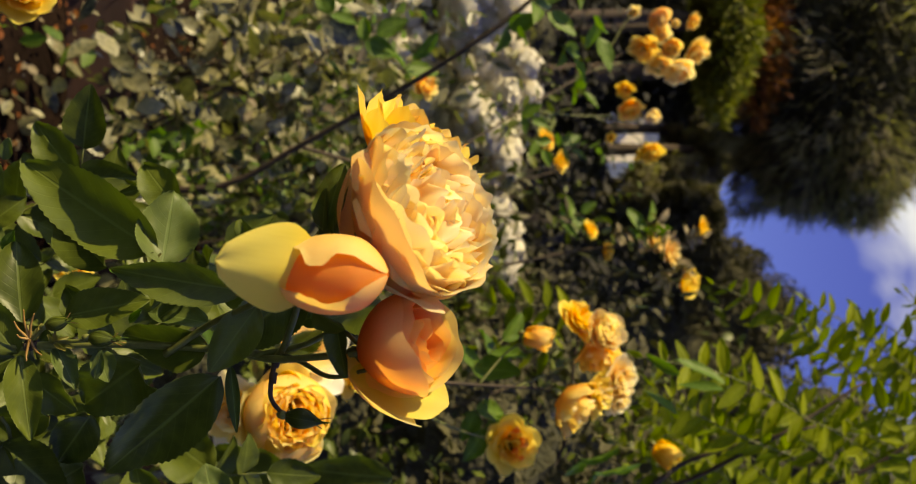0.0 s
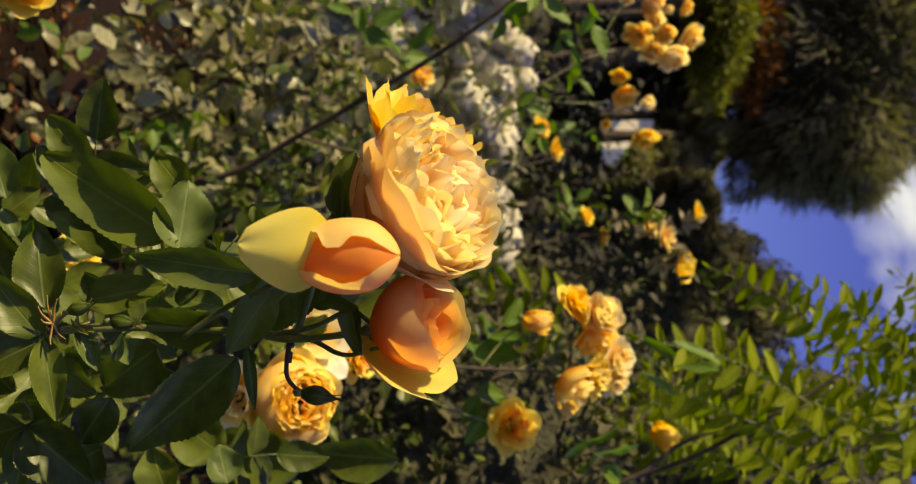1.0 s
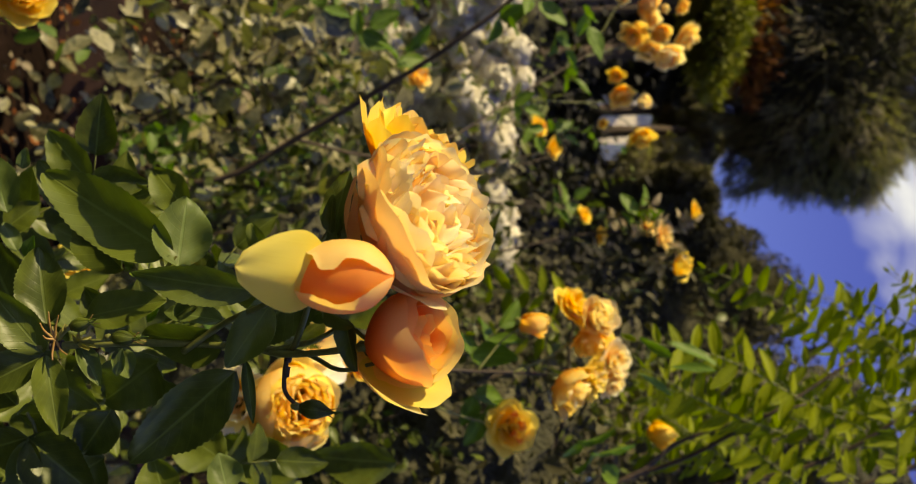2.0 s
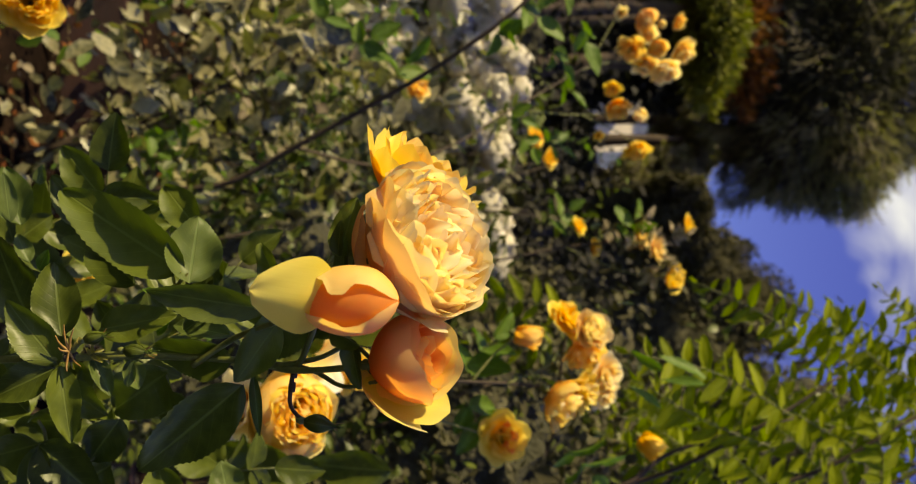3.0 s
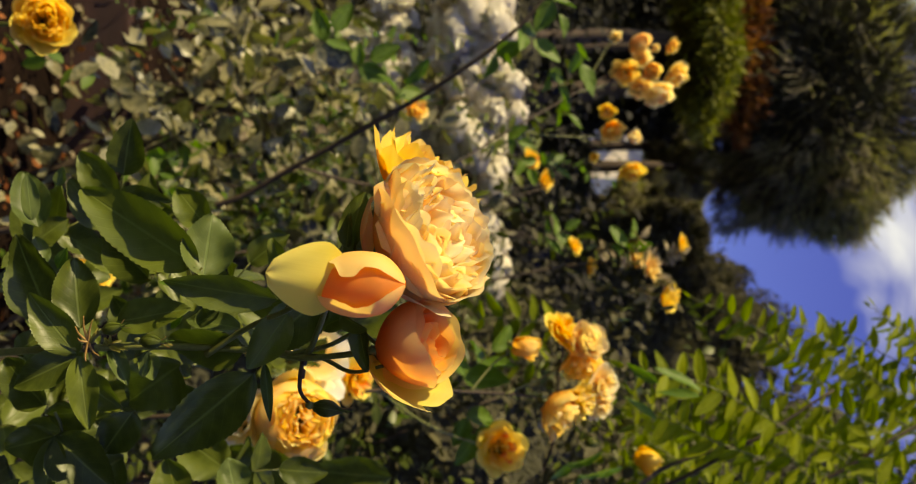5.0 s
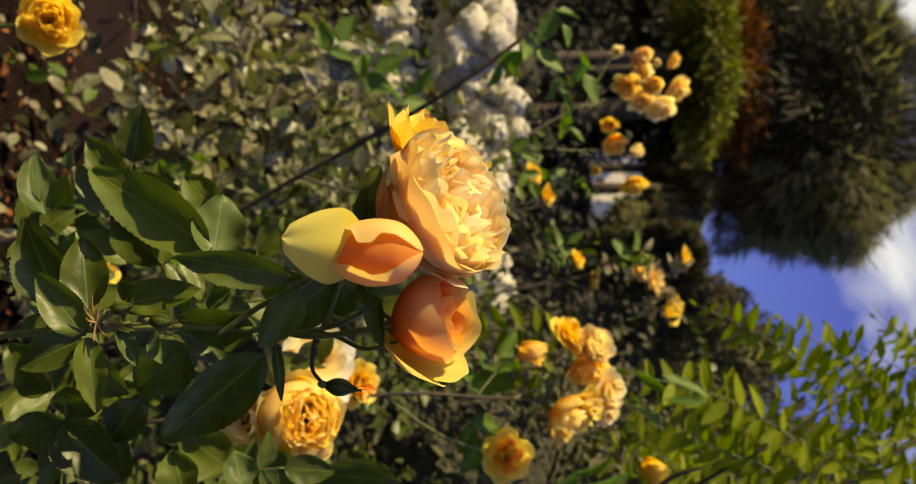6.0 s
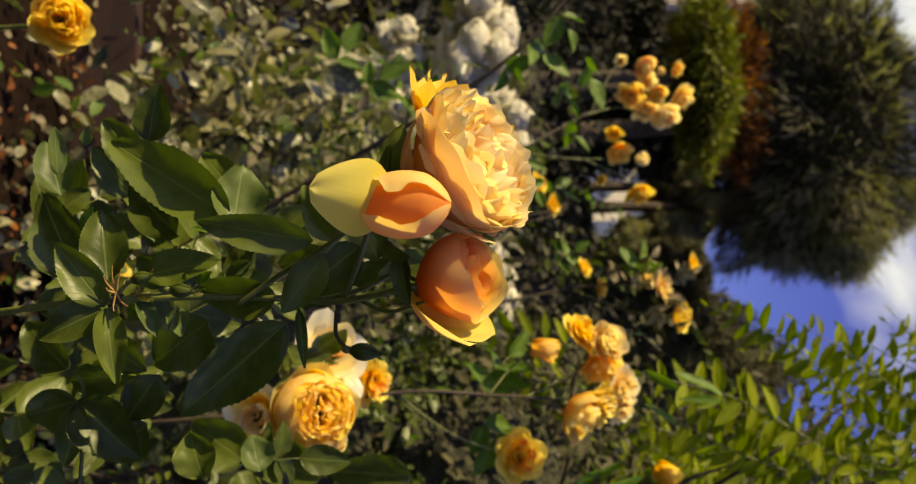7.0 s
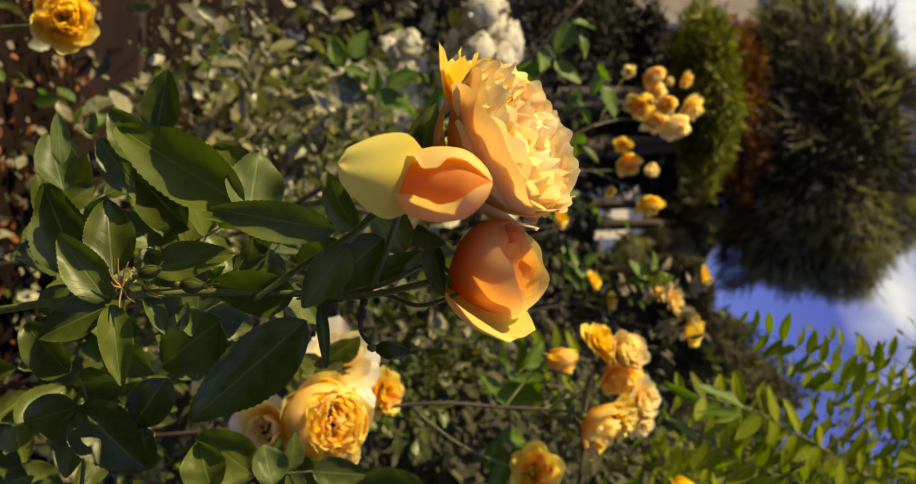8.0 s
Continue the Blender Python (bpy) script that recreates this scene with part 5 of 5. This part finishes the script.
far_rose((0.173, 1.085, 1.455), (0.1, -0.7, 0.7), 0.032, (CREAM, CREAM, CREAM), OPEN, 3, "pale cream rose losing its petals")
far_rose((0.202, 1.085, 1.453), (0.5, -0.7, 0.4), 0.026, (CREAM, CREAM, CREAM), OPEN, 3, "pale cream rose losing its petals")
far_rose((0.277, 1.148, 1.319), (-0.12, -0.90, 0.30), 0.044, (GOLD, GOLD, EMBER), SIMPLE, 7, "open golden yellow rose with a dark orange heart")
far_rose((0.1160, 1.0600, 1.4280), (-0.30, -0.82, 0.40), 0.036, (PEACH, CREAM, CREAM), FULL, 20, "full pale peach rose in a cluster")
far_rose((0.105, 1.085, 1.402), (-0.5, -0.5, 0.6), 0.034, (GOLD, BUTTER, GOLD), OPEN, 6, "golden yellow rose in a cluster")
far_rose((0.1340, 1.0850, 1.4270), (0.75, -0.55, 0.1), 0.038, (HONEY, PEACH, CREAM), HALF, 3, "cream rose with drooping outer petals")
far_rose((0.1950, 1.0560, 1.3800), (0.45, -0.35, 0.72), 0.050, (HONEY, BLUSH, CREAM), HALF, 8, "peach rose seen from below its cup")
far_rose((0.192, 1.066, 1.421), (0.1, -0.6, 0.7), 0.034, (BUTTER, CREAM, CREAM), OPEN, 5, "pale butter yellow rose with loose petals")
far_rose((0.350, 1.435, 1.588), (0.55, -0.45, 0.75), 0.040, (GOLD, BUTTER, BUTTER), BUD, 5, "golden yellow rose half hidden by leaves")
far_rose((-0.289, 0.941, 0.755), (0.1, -0.9, 0.45), 0.048, (GOLD, GOLD, GOLD), FULL, 18, "bright golden double rose low on the bush")
far_rose((0.155, 1.010, 1.120), (0.1, -0.6, 0.8), 0.034, (GOLD, GOLD, APRICOT), OPEN, 6, "small golden orange rose behind the leaves")
far_rose((0.021, 0.920, 0.825), (-0.2, -0.7, 0.5), 0.028, (GOLD, GOLD, GOLD), OPEN, 6, "golden rose mostly covered by leaves")
far_rose((-0.313, 1.655, 1.178), (-0.1, -0.6, 0.7), 0.036, (HONEY, PEACH, HONEY), OPEN, 8, "golden rose on a brown cane")
far_rose((-0.6090, 2.2200, 1.7760), (0.75, -0.45, 0.35), 0.046, (BLUSH, PEACH, PEACH), FULL, 10, "peach-pink rose nodding in a high cluster")
far_rose((-0.6170, 2.2400, 1.7260), (-0.1, -0.8, -0.5), 0.023, (CREAM, PEACH, CREAM), OPEN, 4, "small peach rose in a high cluster")
far_rose((-0.5890, 2.2200, 1.8720), (0.5, -0.7, 0.6), 0.028, (HONEY, BUTTER, HONEY), OPEN, 4, "small golden rose in a high cluster")
far_rose((-0.5810, 2.2000, 1.8220), (0.6, -0.7, 0.2), 0.019, (CREAM, CREAM, CREAM), GLOBE, 3, "small cream rose in a high cluster")
far_rose((-0.5250, 2.2300, 1.7490), (0.70, -0.60, -0.35), 0.046, (HONEY, SUNNY, HONEY), OPEN, 6, "pale golden rose in a high cluster")
far_rose((-0.4870, 2.2500, 1.7950), (0.85, -0.45, -0.1), 0.049, (CREAM, SUNNY, CREAM), OPEN, 6, "pale yellow rose with hanging petals in a high cluster")
far_rose((-0.5140, 2.2300, 1.8810), (0.70, -0.50, 0.5), 0.049, (SUNNY, CREAM, HONEY), OPEN, 6, "golden yellow rose with flared petals in a high cluster")
far_rose((-0.5230, 2.2100, 1.8110), (0.6, -0.75, 0.2), 0.039, (SUNNY, HONEY, HONEY), FULL, 6, "golden rose in the heart of a high cluster")
far_rose((-0.5650, 2.2400, 1.7960), (0.75, -0.6, -0.1), 0.032, (CREAM, PEACH, HONEY), OPEN, 5, "pale rose in the heart of a high cluster")
far_rose((-0.4630, 2.1800, 1.8220), (0.85, -0.50, 0.15), 0.055, (CREAM, PEACH, BLUSH), HALF, 8, "cream and peach rose nodding in a high cluster")
far_rose((-0.4130, 2.2300, 1.6990), (0.6, -0.6, -0.3), 0.030, (GOLD, HONEY, APRICOT), OPEN, 5, "golden orange rose in a high cluster")
far_rose((-0.3660, 2.2200, 1.7030), (0.75, -0.60, 0.2), 0.046, (HONEY, GOLD, HONEY), HALF, 6, "golden yellow rose in a high cluster")
far_rose((-0.3260, 2.2000, 1.7560), (-0.2, -0.8, 0.4), 0.034, (IVORY, CREAM, IVORY), GLOBE, 6, "pale cream rose in a high cluster")
far_rose((-0.2570, 2.2200, 1.7540), (0.85, -0.45, 0.15), 0.048, (GOLD, HONEY, GOLD), HALF, 6, "golden orange rose hanging in a high cluster")
far_rose((-0.2850, 2.2600, 1.6620), (0.3, -0.7, 0.3), 0.018, (GOLD, HONEY, GOLD), OPEN, 3, "small golden rose in a high cluster")
far_rose((-0.294, 2.430, 1.498), (-0.2, -0.5, 0.7), 0.041, (GOLD, APRICOT, GOLD), OPEN, 6, "orange-gold rose among green leaves")
far_rose((-0.238, 2.430, 1.541), (0.2, -0.5, 0.7), 0.038, (GOLD, GOLD, GOLD), OPEN, 6, "orange-gold rose among green leaves")
far_rose((0.097, 2.030, 1.793), (0.2, -0.5, 0.8), 0.048, (GOLD, GOLD, GOLD), HALF, 6, "golden yellow rose on a far spray")
far_rose((0.026, 2.029, 1.757), (-0.1, -0.5, 0.8), 0.043, (PEACH, CREAM, CREAM), OPEN, 8, "faded tan rose on a far spray")
far_rose((0.001, 2.080, 1.732), (-0.3, -0.5, 0.8), 0.036, (PEACH, CREAM, CREAM), OPEN, 8, "faded tan rose on a far spray")
far_rose((-0.030, 2.132, 1.582), (-0.3, -0.5, 0.8), 0.031, (GOLD, GOLD, GOLD), OPEN, 4, "small golden rose on a far spray")
far_rose((0.023, 2.131, 1.624), (0.1, -0.5, 0.8), 0.029, (GOLD, CREAM, GOLD), OPEN, 4, "small golden rose on a far spray")
far_rose((-0.035, 2.028, 1.838), (0.0, -0.4, 0.9), 0.029, (GOLD, GOLD, GOLD), OPEN, 4, "small golden rose on a far spray")
rosebud((0.252, 1.076, 1.434), (0.1, -0.3, 0.9), 0.012, PEACH, "small peach rosebud in a cluster", "rosebuds on the bush", 702, 8)

# canes of the roses further back
climber = thing("rose_bush", (0.25, 1.9, 0.0), "tall rose bush with long arching brown canes", "rose bush")
far_cane_seeds = itertools.count(800)


def far_cane(pts, r0, r1, m):
    bush_cane(pts, r0, r1, m, next(far_cane_seeds), owner=climber)


far_cane([(0.0, 1.7, 0.0), (-0.1, 1.7, 0.5), (-0.118, 1.692, 0.767), (-0.193, 1.659, 0.933), (-0.309, 1.595, 1.166), (-0.365, 1.553, 1.270), (-0.444, 1.531, 1.383), (-0.544, 1.528, 1.473)], 0.0075, 0.0035, CANE)
far_cane([(-0.193, 1.659, 0.933), (-0.171, 1.837, 1.085), (-0.220, 1.935, 1.245), (-0.325, 2.031, 1.408), (-0.449, 2.177, 1.601), (-0.526, 2.225, 1.730)], 0.004, 0.002, CANE)
far_cane([(-0.325, 2.031, 1.408), (-0.332, 2.179, 1.560), (-0.338, 2.227, 1.680)], 0.0025, 0.0015, STEM)
far_cane([(-0.449, 2.177, 1.601), (-0.482, 2.226, 1.714), (-0.452, 2.215, 1.788)], 0.0022, 0.0014, STEM)
far_cane([(-0.467, 2.187, 1.626), (-0.587, 2.225, 1.698), (-0.625, 2.224, 1.734)], 0.0022, 0.0014, STEM)
far_cane([(-0.334, 2.199, 1.603), (-0.291, 2.237, 1.714), (-0.263, 2.237, 1.746)], 0.002, 0.0014, STEM)
far_cane([(0.3, 1.9, 0.0), (0.132, 2.043, 0.860), (0.079, 2.087, 1.242), (0.022, 2.132, 1.550), (0.011, 2.080, 1.694), (0.023, 2.029, 1.757)], 0.006, 0.002, CANE)
far_cane([(0.022, 2.132, 1.550), (0.083, 2.081, 1.693), (0.094, 2.030, 1.793)], 0.002, 0.0014, STEM)
far_cane([(0.25, 1.1, 0.0), (0.197, 0.993, 0.906), (0.171, 1.019, 1.153), (0.179, 1.048, 1.275), (0.191, 1.066, 1.374), (0.215, 1.056, 1.384)], 0.0032, 0.0016, CANE)
far_cane([(-0.3, 1.1, 0.0), (-0.31, 1.05, 0.4), (-0.293, 0.962, 0.706), (-0.289, 0.941, 0.755)], 0.004, 0.002, STEM)
far_cane([(-0.325, 2.031, 1.408), (-0.308, 2.231, 1.454), (-0.294, 2.430, 1.498), (-0.238, 2.430, 1.541)], 0.002, 0.0014, STEM)
far_cane([(0.184, 1.057, 1.322), (0.159, 1.081, 1.388), (0.118, 1.075, 1.428)], 0.002, 0.0014, STEM)
far_cane([(0.179, 1.048, 1.275), (0.145, 1.067, 1.307), (0.125, 1.066, 1.333)], 0.0018, 0.0012, STEM)
far_cane([(0.191, 1.066, 1.374), (0.190, 1.076, 1.423), (0.173, 1.085, 1.446)], 0.0018, 0.0014, STEM)
far_cane([(0.171, 1.019, 1.153), (0.235, 1.089, 1.227), (0.280, 1.153, 1.318)], 0.002, 0.0014, STEM)

GREEN = [leaf_mesh(0.060 * k, 0.036 * k, FRESH_LEAF, f, b, 7, 0.04, 520 + i) for i, (k, f, b) in enumerate(((1, 0.3, 0.1), (0.8, 0.5, 0.2), (1.15, 0.2, 0.1), (0.9, 0.4, 0.3)))]
spray_count = itertools.count()


def green_spray(at, along):
    leaf_spray(climber, at, along, GREEN, 3 if next(spray_count) < 12 else 5, 0.030, rng)


green_spray((-0.444, 1.531, 1.383), (0.5, 0, 0.8))
green_spray((-0.510, 1.529, 1.450), (0.9, 0, 0.4))
green_spray((-0.420, 1.549, 1.503), (0.8, 0, 0.2))
green_spray((-0.370, 1.550, 1.440), (0.6, 0, 0.5))
green_spray((-0.323, 1.595, 1.142), (-0.4, -0.3, 0.4))
green_spray((-0.402, 1.542, 1.338), (0.3, -0.5, 0.3))
green_spray((-0.391, 1.636, 1.057), (-0.4, 0, 0.7))
green_spray((-0.440, 1.636, 0.992), (-0.6, 0, 0.5))
green_spray((-0.311, 2.032, 1.393), (0.3, 0, 0.8))
green_spray((-0.409, 2.129, 1.539), (0.5, 0, 0.6))
green_spray((-0.271, 2.131, 1.445), (0.6, 0, 0.4))
green_spray((-0.279, 2.330, 1.530), (0.4, 0, 0.7))
green_spray((-0.040, 2.133, 1.505), (-0.5, 0, 0.8))
green_spray((0.008, 2.080, 1.694), (-0.8, 0, 0.4))
green_spray((0.220, 1.138, 1.268), (0.6, 0.2, 0.3))
green_spray((0.178, 1.138, 1.260), (-0.5, 0.2, 0.6))
green_spray((0.301, 1.187, 1.417), (0.6, 0.2, 0.5))


TAN = [leaf_mesh(0.030 * k, 0.016 * k, DRY_LEAF, f, b, 5, 0.08, 540 + i) for i, (k, f, b) in enumerate(((1, 0.5, 0.4), (0.8, 0.7, 0.2), (1.2, 0.4, 0.5)))]
for at, along in (((-0.022, 2.050, 1.718), (-0.6, -0.2, 0.5)), ((0.001, 2.049, 1.747), (0.2, -0.3, 0.9)), ((0.045, 2.029, 1.772), (0.5, -0.3, 0.7)), ((0.068, 2.050, 1.747), (0.8, -0.2, 0.2)), ((0.023, 2.070, 1.692), (-0.2, -0.4, 0.6)), ((-0.006, 2.029, 1.801), (-0.2, -0.3, 0.8)), ((-0.008, 2.131, 1.643), (-0.4, -0.3, 0.6))):
    leaf_spray(climber, at, along, TAN, 7, 0.012, rng)


# ---- shrub with pinnate leaves ----
LEAFLET = [leaf_mesh(0.036, 0.0140, PINNATE, f, b, 5, 0.03, 560 + k) for k, (f, b) in enumerate(((0.2, 0.1), (0.4, 0.2), (0.1, 0.0)))]


def frond(owner, base, tip, pairs, size, seed):
    """A pinnate leaf: a stalk with leaflets in pairs that shorten towards its tip."""
    rng = random.Random(seed)
    o = owner.matrix_basis.translation
    b, t = Vector(base), Vector(tip)
    d = (t - b)
    side = d.normalized().cross(Vector((rng.uniform(-0.35, 0.35), -1, rng.uniform(-0.35, 0.35)))).normalized()
    face = side.cross(d.normalized())
    sag = Vector((rng.uniform(-1, 1), rng.uniform(-1, 1), -0.4)) * d.length * 0.10
    line = spline([b, b.lerp(t, 0.5) + sag * -1, t], 12)
    stalk = part("leaf_stalk", tube("leaf_stalk", [p - o for p in line[::6]], 0.0016, 0.0007, STEM, 5, 4), owner)
    for k in range(pairs + 1):
        v = 0.12 + 0.88 * k / pairs
        p = line[min(int(v * 24), 24)]
        s = size * (0.55 + 0.75 * math.sin(math.pi * min(0.95, 0.22 + 0.62 * v)) - 0.30 * max(0, v - 0.7) / 0.3)
        for sgn in ((-1, 1) if k < pairs else (0,)):
            way = side * sgn + d.normalized() * (0.40 if sgn else 1) + unit(rng) * 0.35
            m = Matrix.Translation(-o) @ basis(p, way, face + unit(rng) * 0.7)
            part("leaflet", rng.choice(LEAFLET), stalk, m @ Matrix.Scale(s * rng.uniform(0.75, 1.12), 4))


pinnate = thing("pinnate_shrub", (0.8, 1.6, 0.0), "shrub with fresh green pinnate leaves against the sky", "shrub")
frond_seeds = itertools.count(900)


def front_frond(b, t, pairs, size):
    frond(pinnate, b, t, pairs, size, next(frond_seeds))


front_frond((0.227, 1.349, 1.898), (0.067, 1.331, 1.659), 11, 1.0)
front_frond((0.241, 1.427, 2.040), (0.095, 1.389, 1.826), 9, 1.0)
front_frond((0.239, 1.475, 2.175), (0.114, 1.428, 1.931), 9, 1.0)
front_frond((0.210, 1.425, 2.166), (0.088, 1.426, 2.020), 7, 1.0)
front_frond((0.284, 1.426, 2.165), (0.166, 1.428, 1.909), 9, 1.05)
front_frond((0.314, 1.378, 2.033), (0.216, 1.351, 1.769), 9, 1.1)
front_frond((0.287, 1.311, 1.812), (0.178, 1.294, 1.536), 8, 1.25)
front_frond((0.340, 1.332, 1.780), (0.227, 1.314, 1.556), 8, 1.2)
front_frond((0.366, 1.429, 1.965), (0.185, 1.432, 1.705), 9, 1.1)
front_frond((0.368, 1.427, 2.144), (0.240, 1.429, 1.945), 8, 1.0)
front_frond((0.452, 1.428, 2.143), (0.329, 1.429, 1.945), 8, 1.0)
front_frond((0.445, 1.381, 1.920), (0.302, 1.382, 1.780), 8, 1.0)
front_frond((0.444, 1.382, 1.829), (0.305, 1.383, 1.658), 8, 1.1)
front_frond((0.434, 1.478, 2.108), (0.399, 1.481, 1.870), 9, 1.0)
front_frond((0.459, 1.433, 1.755), (0.331, 1.434, 1.609), 7, 1.0)
front_frond((0.430, 1.330, 1.966), (0.273, 1.329, 1.947), 7, 1.0)
front_frond((0.410, 1.481, 1.913), (0.289, 1.482, 1.762), 8, 1.0)
front_frond((0.336, 1.526, 2.159), (0.300, 1.529, 1.958), 8, 1.0)
front_frond((0.150, 1.734, 1.494), (0.128, 1.717, 1.277), 5, 1.35)
front_frond((0.217, 1.715, 1.478), (0.215, 1.718, 1.292), 5, 1.2)
front_frond((0.426, 1.434, 1.681), (0.383, 1.436, 1.545), 7, 0.9)
front_frond((0.157, 1.524, 2.228), (0.134, 1.525, 2.116), 6, 0.9)
front_frond((0.245, 1.528, 2.026), (0.153, 1.530, 1.791), 9, 0.9)
front_frond((0.299, 1.531, 1.846), (0.242, 1.532, 1.679), 8, 0.9)
# broad lance-shaped blades among the fronds
BLADES = [leaf_mesh(0.085 * k, 0.026 * k, FRESH_LEAF, 0.3, 0.12, 7, 0.06, 580 + i) for i, k in enumerate((1.0, 0.8, 1.2))]
long_rng = random.Random(581)
for b, t in (((0.191, 1.2, 1.569), (0.162, 1.22, 1.516)), ((0.197, 1.16, 1.621), (0.153, 1.16, 1.55)), ((0.21, 1.18, 1.627), (0.197, 1.21, 1.546)), ((0.245, 1.18, 1.561), (0.192, 1.18, 1.5))):
    b, t = Vector(b), Vector(t)
    me = BLADES[long_rng.randrange(3)]
    part("leaf", me, pinnate, Matrix.Translation(-pinnate.matrix_basis.translation) @ basis(b, t - b, Vector((-0.35, -0.8, 0.3)) + unit(long_rng) * 0.8) @ Matrix.Scale(0.75 * (t - b).length / 0.085, 4))
# the leafy mass behind the front fronds
rng = random.Random(930)
corner, span, rise = Vector((0.558, 1.686, 1.631)), Vector((0.564, 1.677, 2.292)) - Vector((0.558, 1.686, 1.631)), Vector((0.233, 1.674, 2.295)) - Vector((0.564, 1.677, 2.292))
for k in range(36):
    u, v = rng.random(), rng.random()
    base = corner + span * (0.12 + 1.0 * u) + rise * (0.95 * v * (0.45 + 0.55 * u)) + Vector((0, rng.uniform(-0.15, 0.3), 0))
    way = span * -rng.uniform(0.20, 0.38) + rise * rng.uniform(0.10, 0.5)
    frond(pinnate, base, base + way, rng.choice((6, 7, 8)), rng.uniform(0.75, 1.0), 960 + k)
for k, pts in enumerate((
    [(0.8, 1.6, 0.0), (0.75, 1.62, 0.7), (0.515, 1.488, 1.500), (0.428, 1.432, 1.860), (0.318, 1.398, 2.044), (0.235, 1.444, 2.242)],
    [(0.8, 1.6, 0.0), (0.72, 1.6, 0.6), (0.456, 1.437, 1.492), (0.335, 1.353, 1.728), (0.227, 1.349, 1.908)],
    [(0.72, 1.6, 0.6), (0.461, 1.388, 1.433), (0.361, 1.384, 1.637), (0.292, 1.321, 1.816)],
    [(0.75, 1.62, 0.7), (0.538, 1.485, 1.717), (0.460, 1.430, 1.964), (0.378, 1.427, 2.165)],
    [(0.72, 1.75, 0.4), (0.561, 1.790, 1.355), (0.220, 1.735, 1.494), (0.150, 1.734, 1.494)],
)):
    bush_cane(pts, 0.007, 0.002, CANE, 950 + k, "branch", pinnate)

# ---- young shoots on the front spray ----
SHOOT = leaf_material("young shoot", (0.12, 0.12, 0.02), (0.26, 0.22, 0.05), (0.3, 0.25, 0.08), 0.5, 0.35)
for k, (at, lean) in enumerate((((0.054, 0.440, 1.024), (-0.5, -0.3, 0.2)), ((0.052, 0.438, 1.037), (-0.6, -0.2, 0.6)), ((0.055, 0.428, 1.130), (0.4, -0.4, 0.3)), ((0.013, 0.444, 1.084), (-0.5, -0.3, 0.5)))):
    rng = random.Random(1200 + k)
    for j in range(6):
        way = Vector(lean) + unit(rng) * 0.8
        me = leaf_mesh(rng.uniform(0.006, 0.013), rng.uniform(0.0016, 0.003), SHOOT, 0.6, 0.15, 3, 0.05, 1210 + 9 * k + j)
        part("young_leaf", me, bush, Matrix.Translation(-FOOT) @ basis(Vector(at), way, (0, -1, 0.3)))
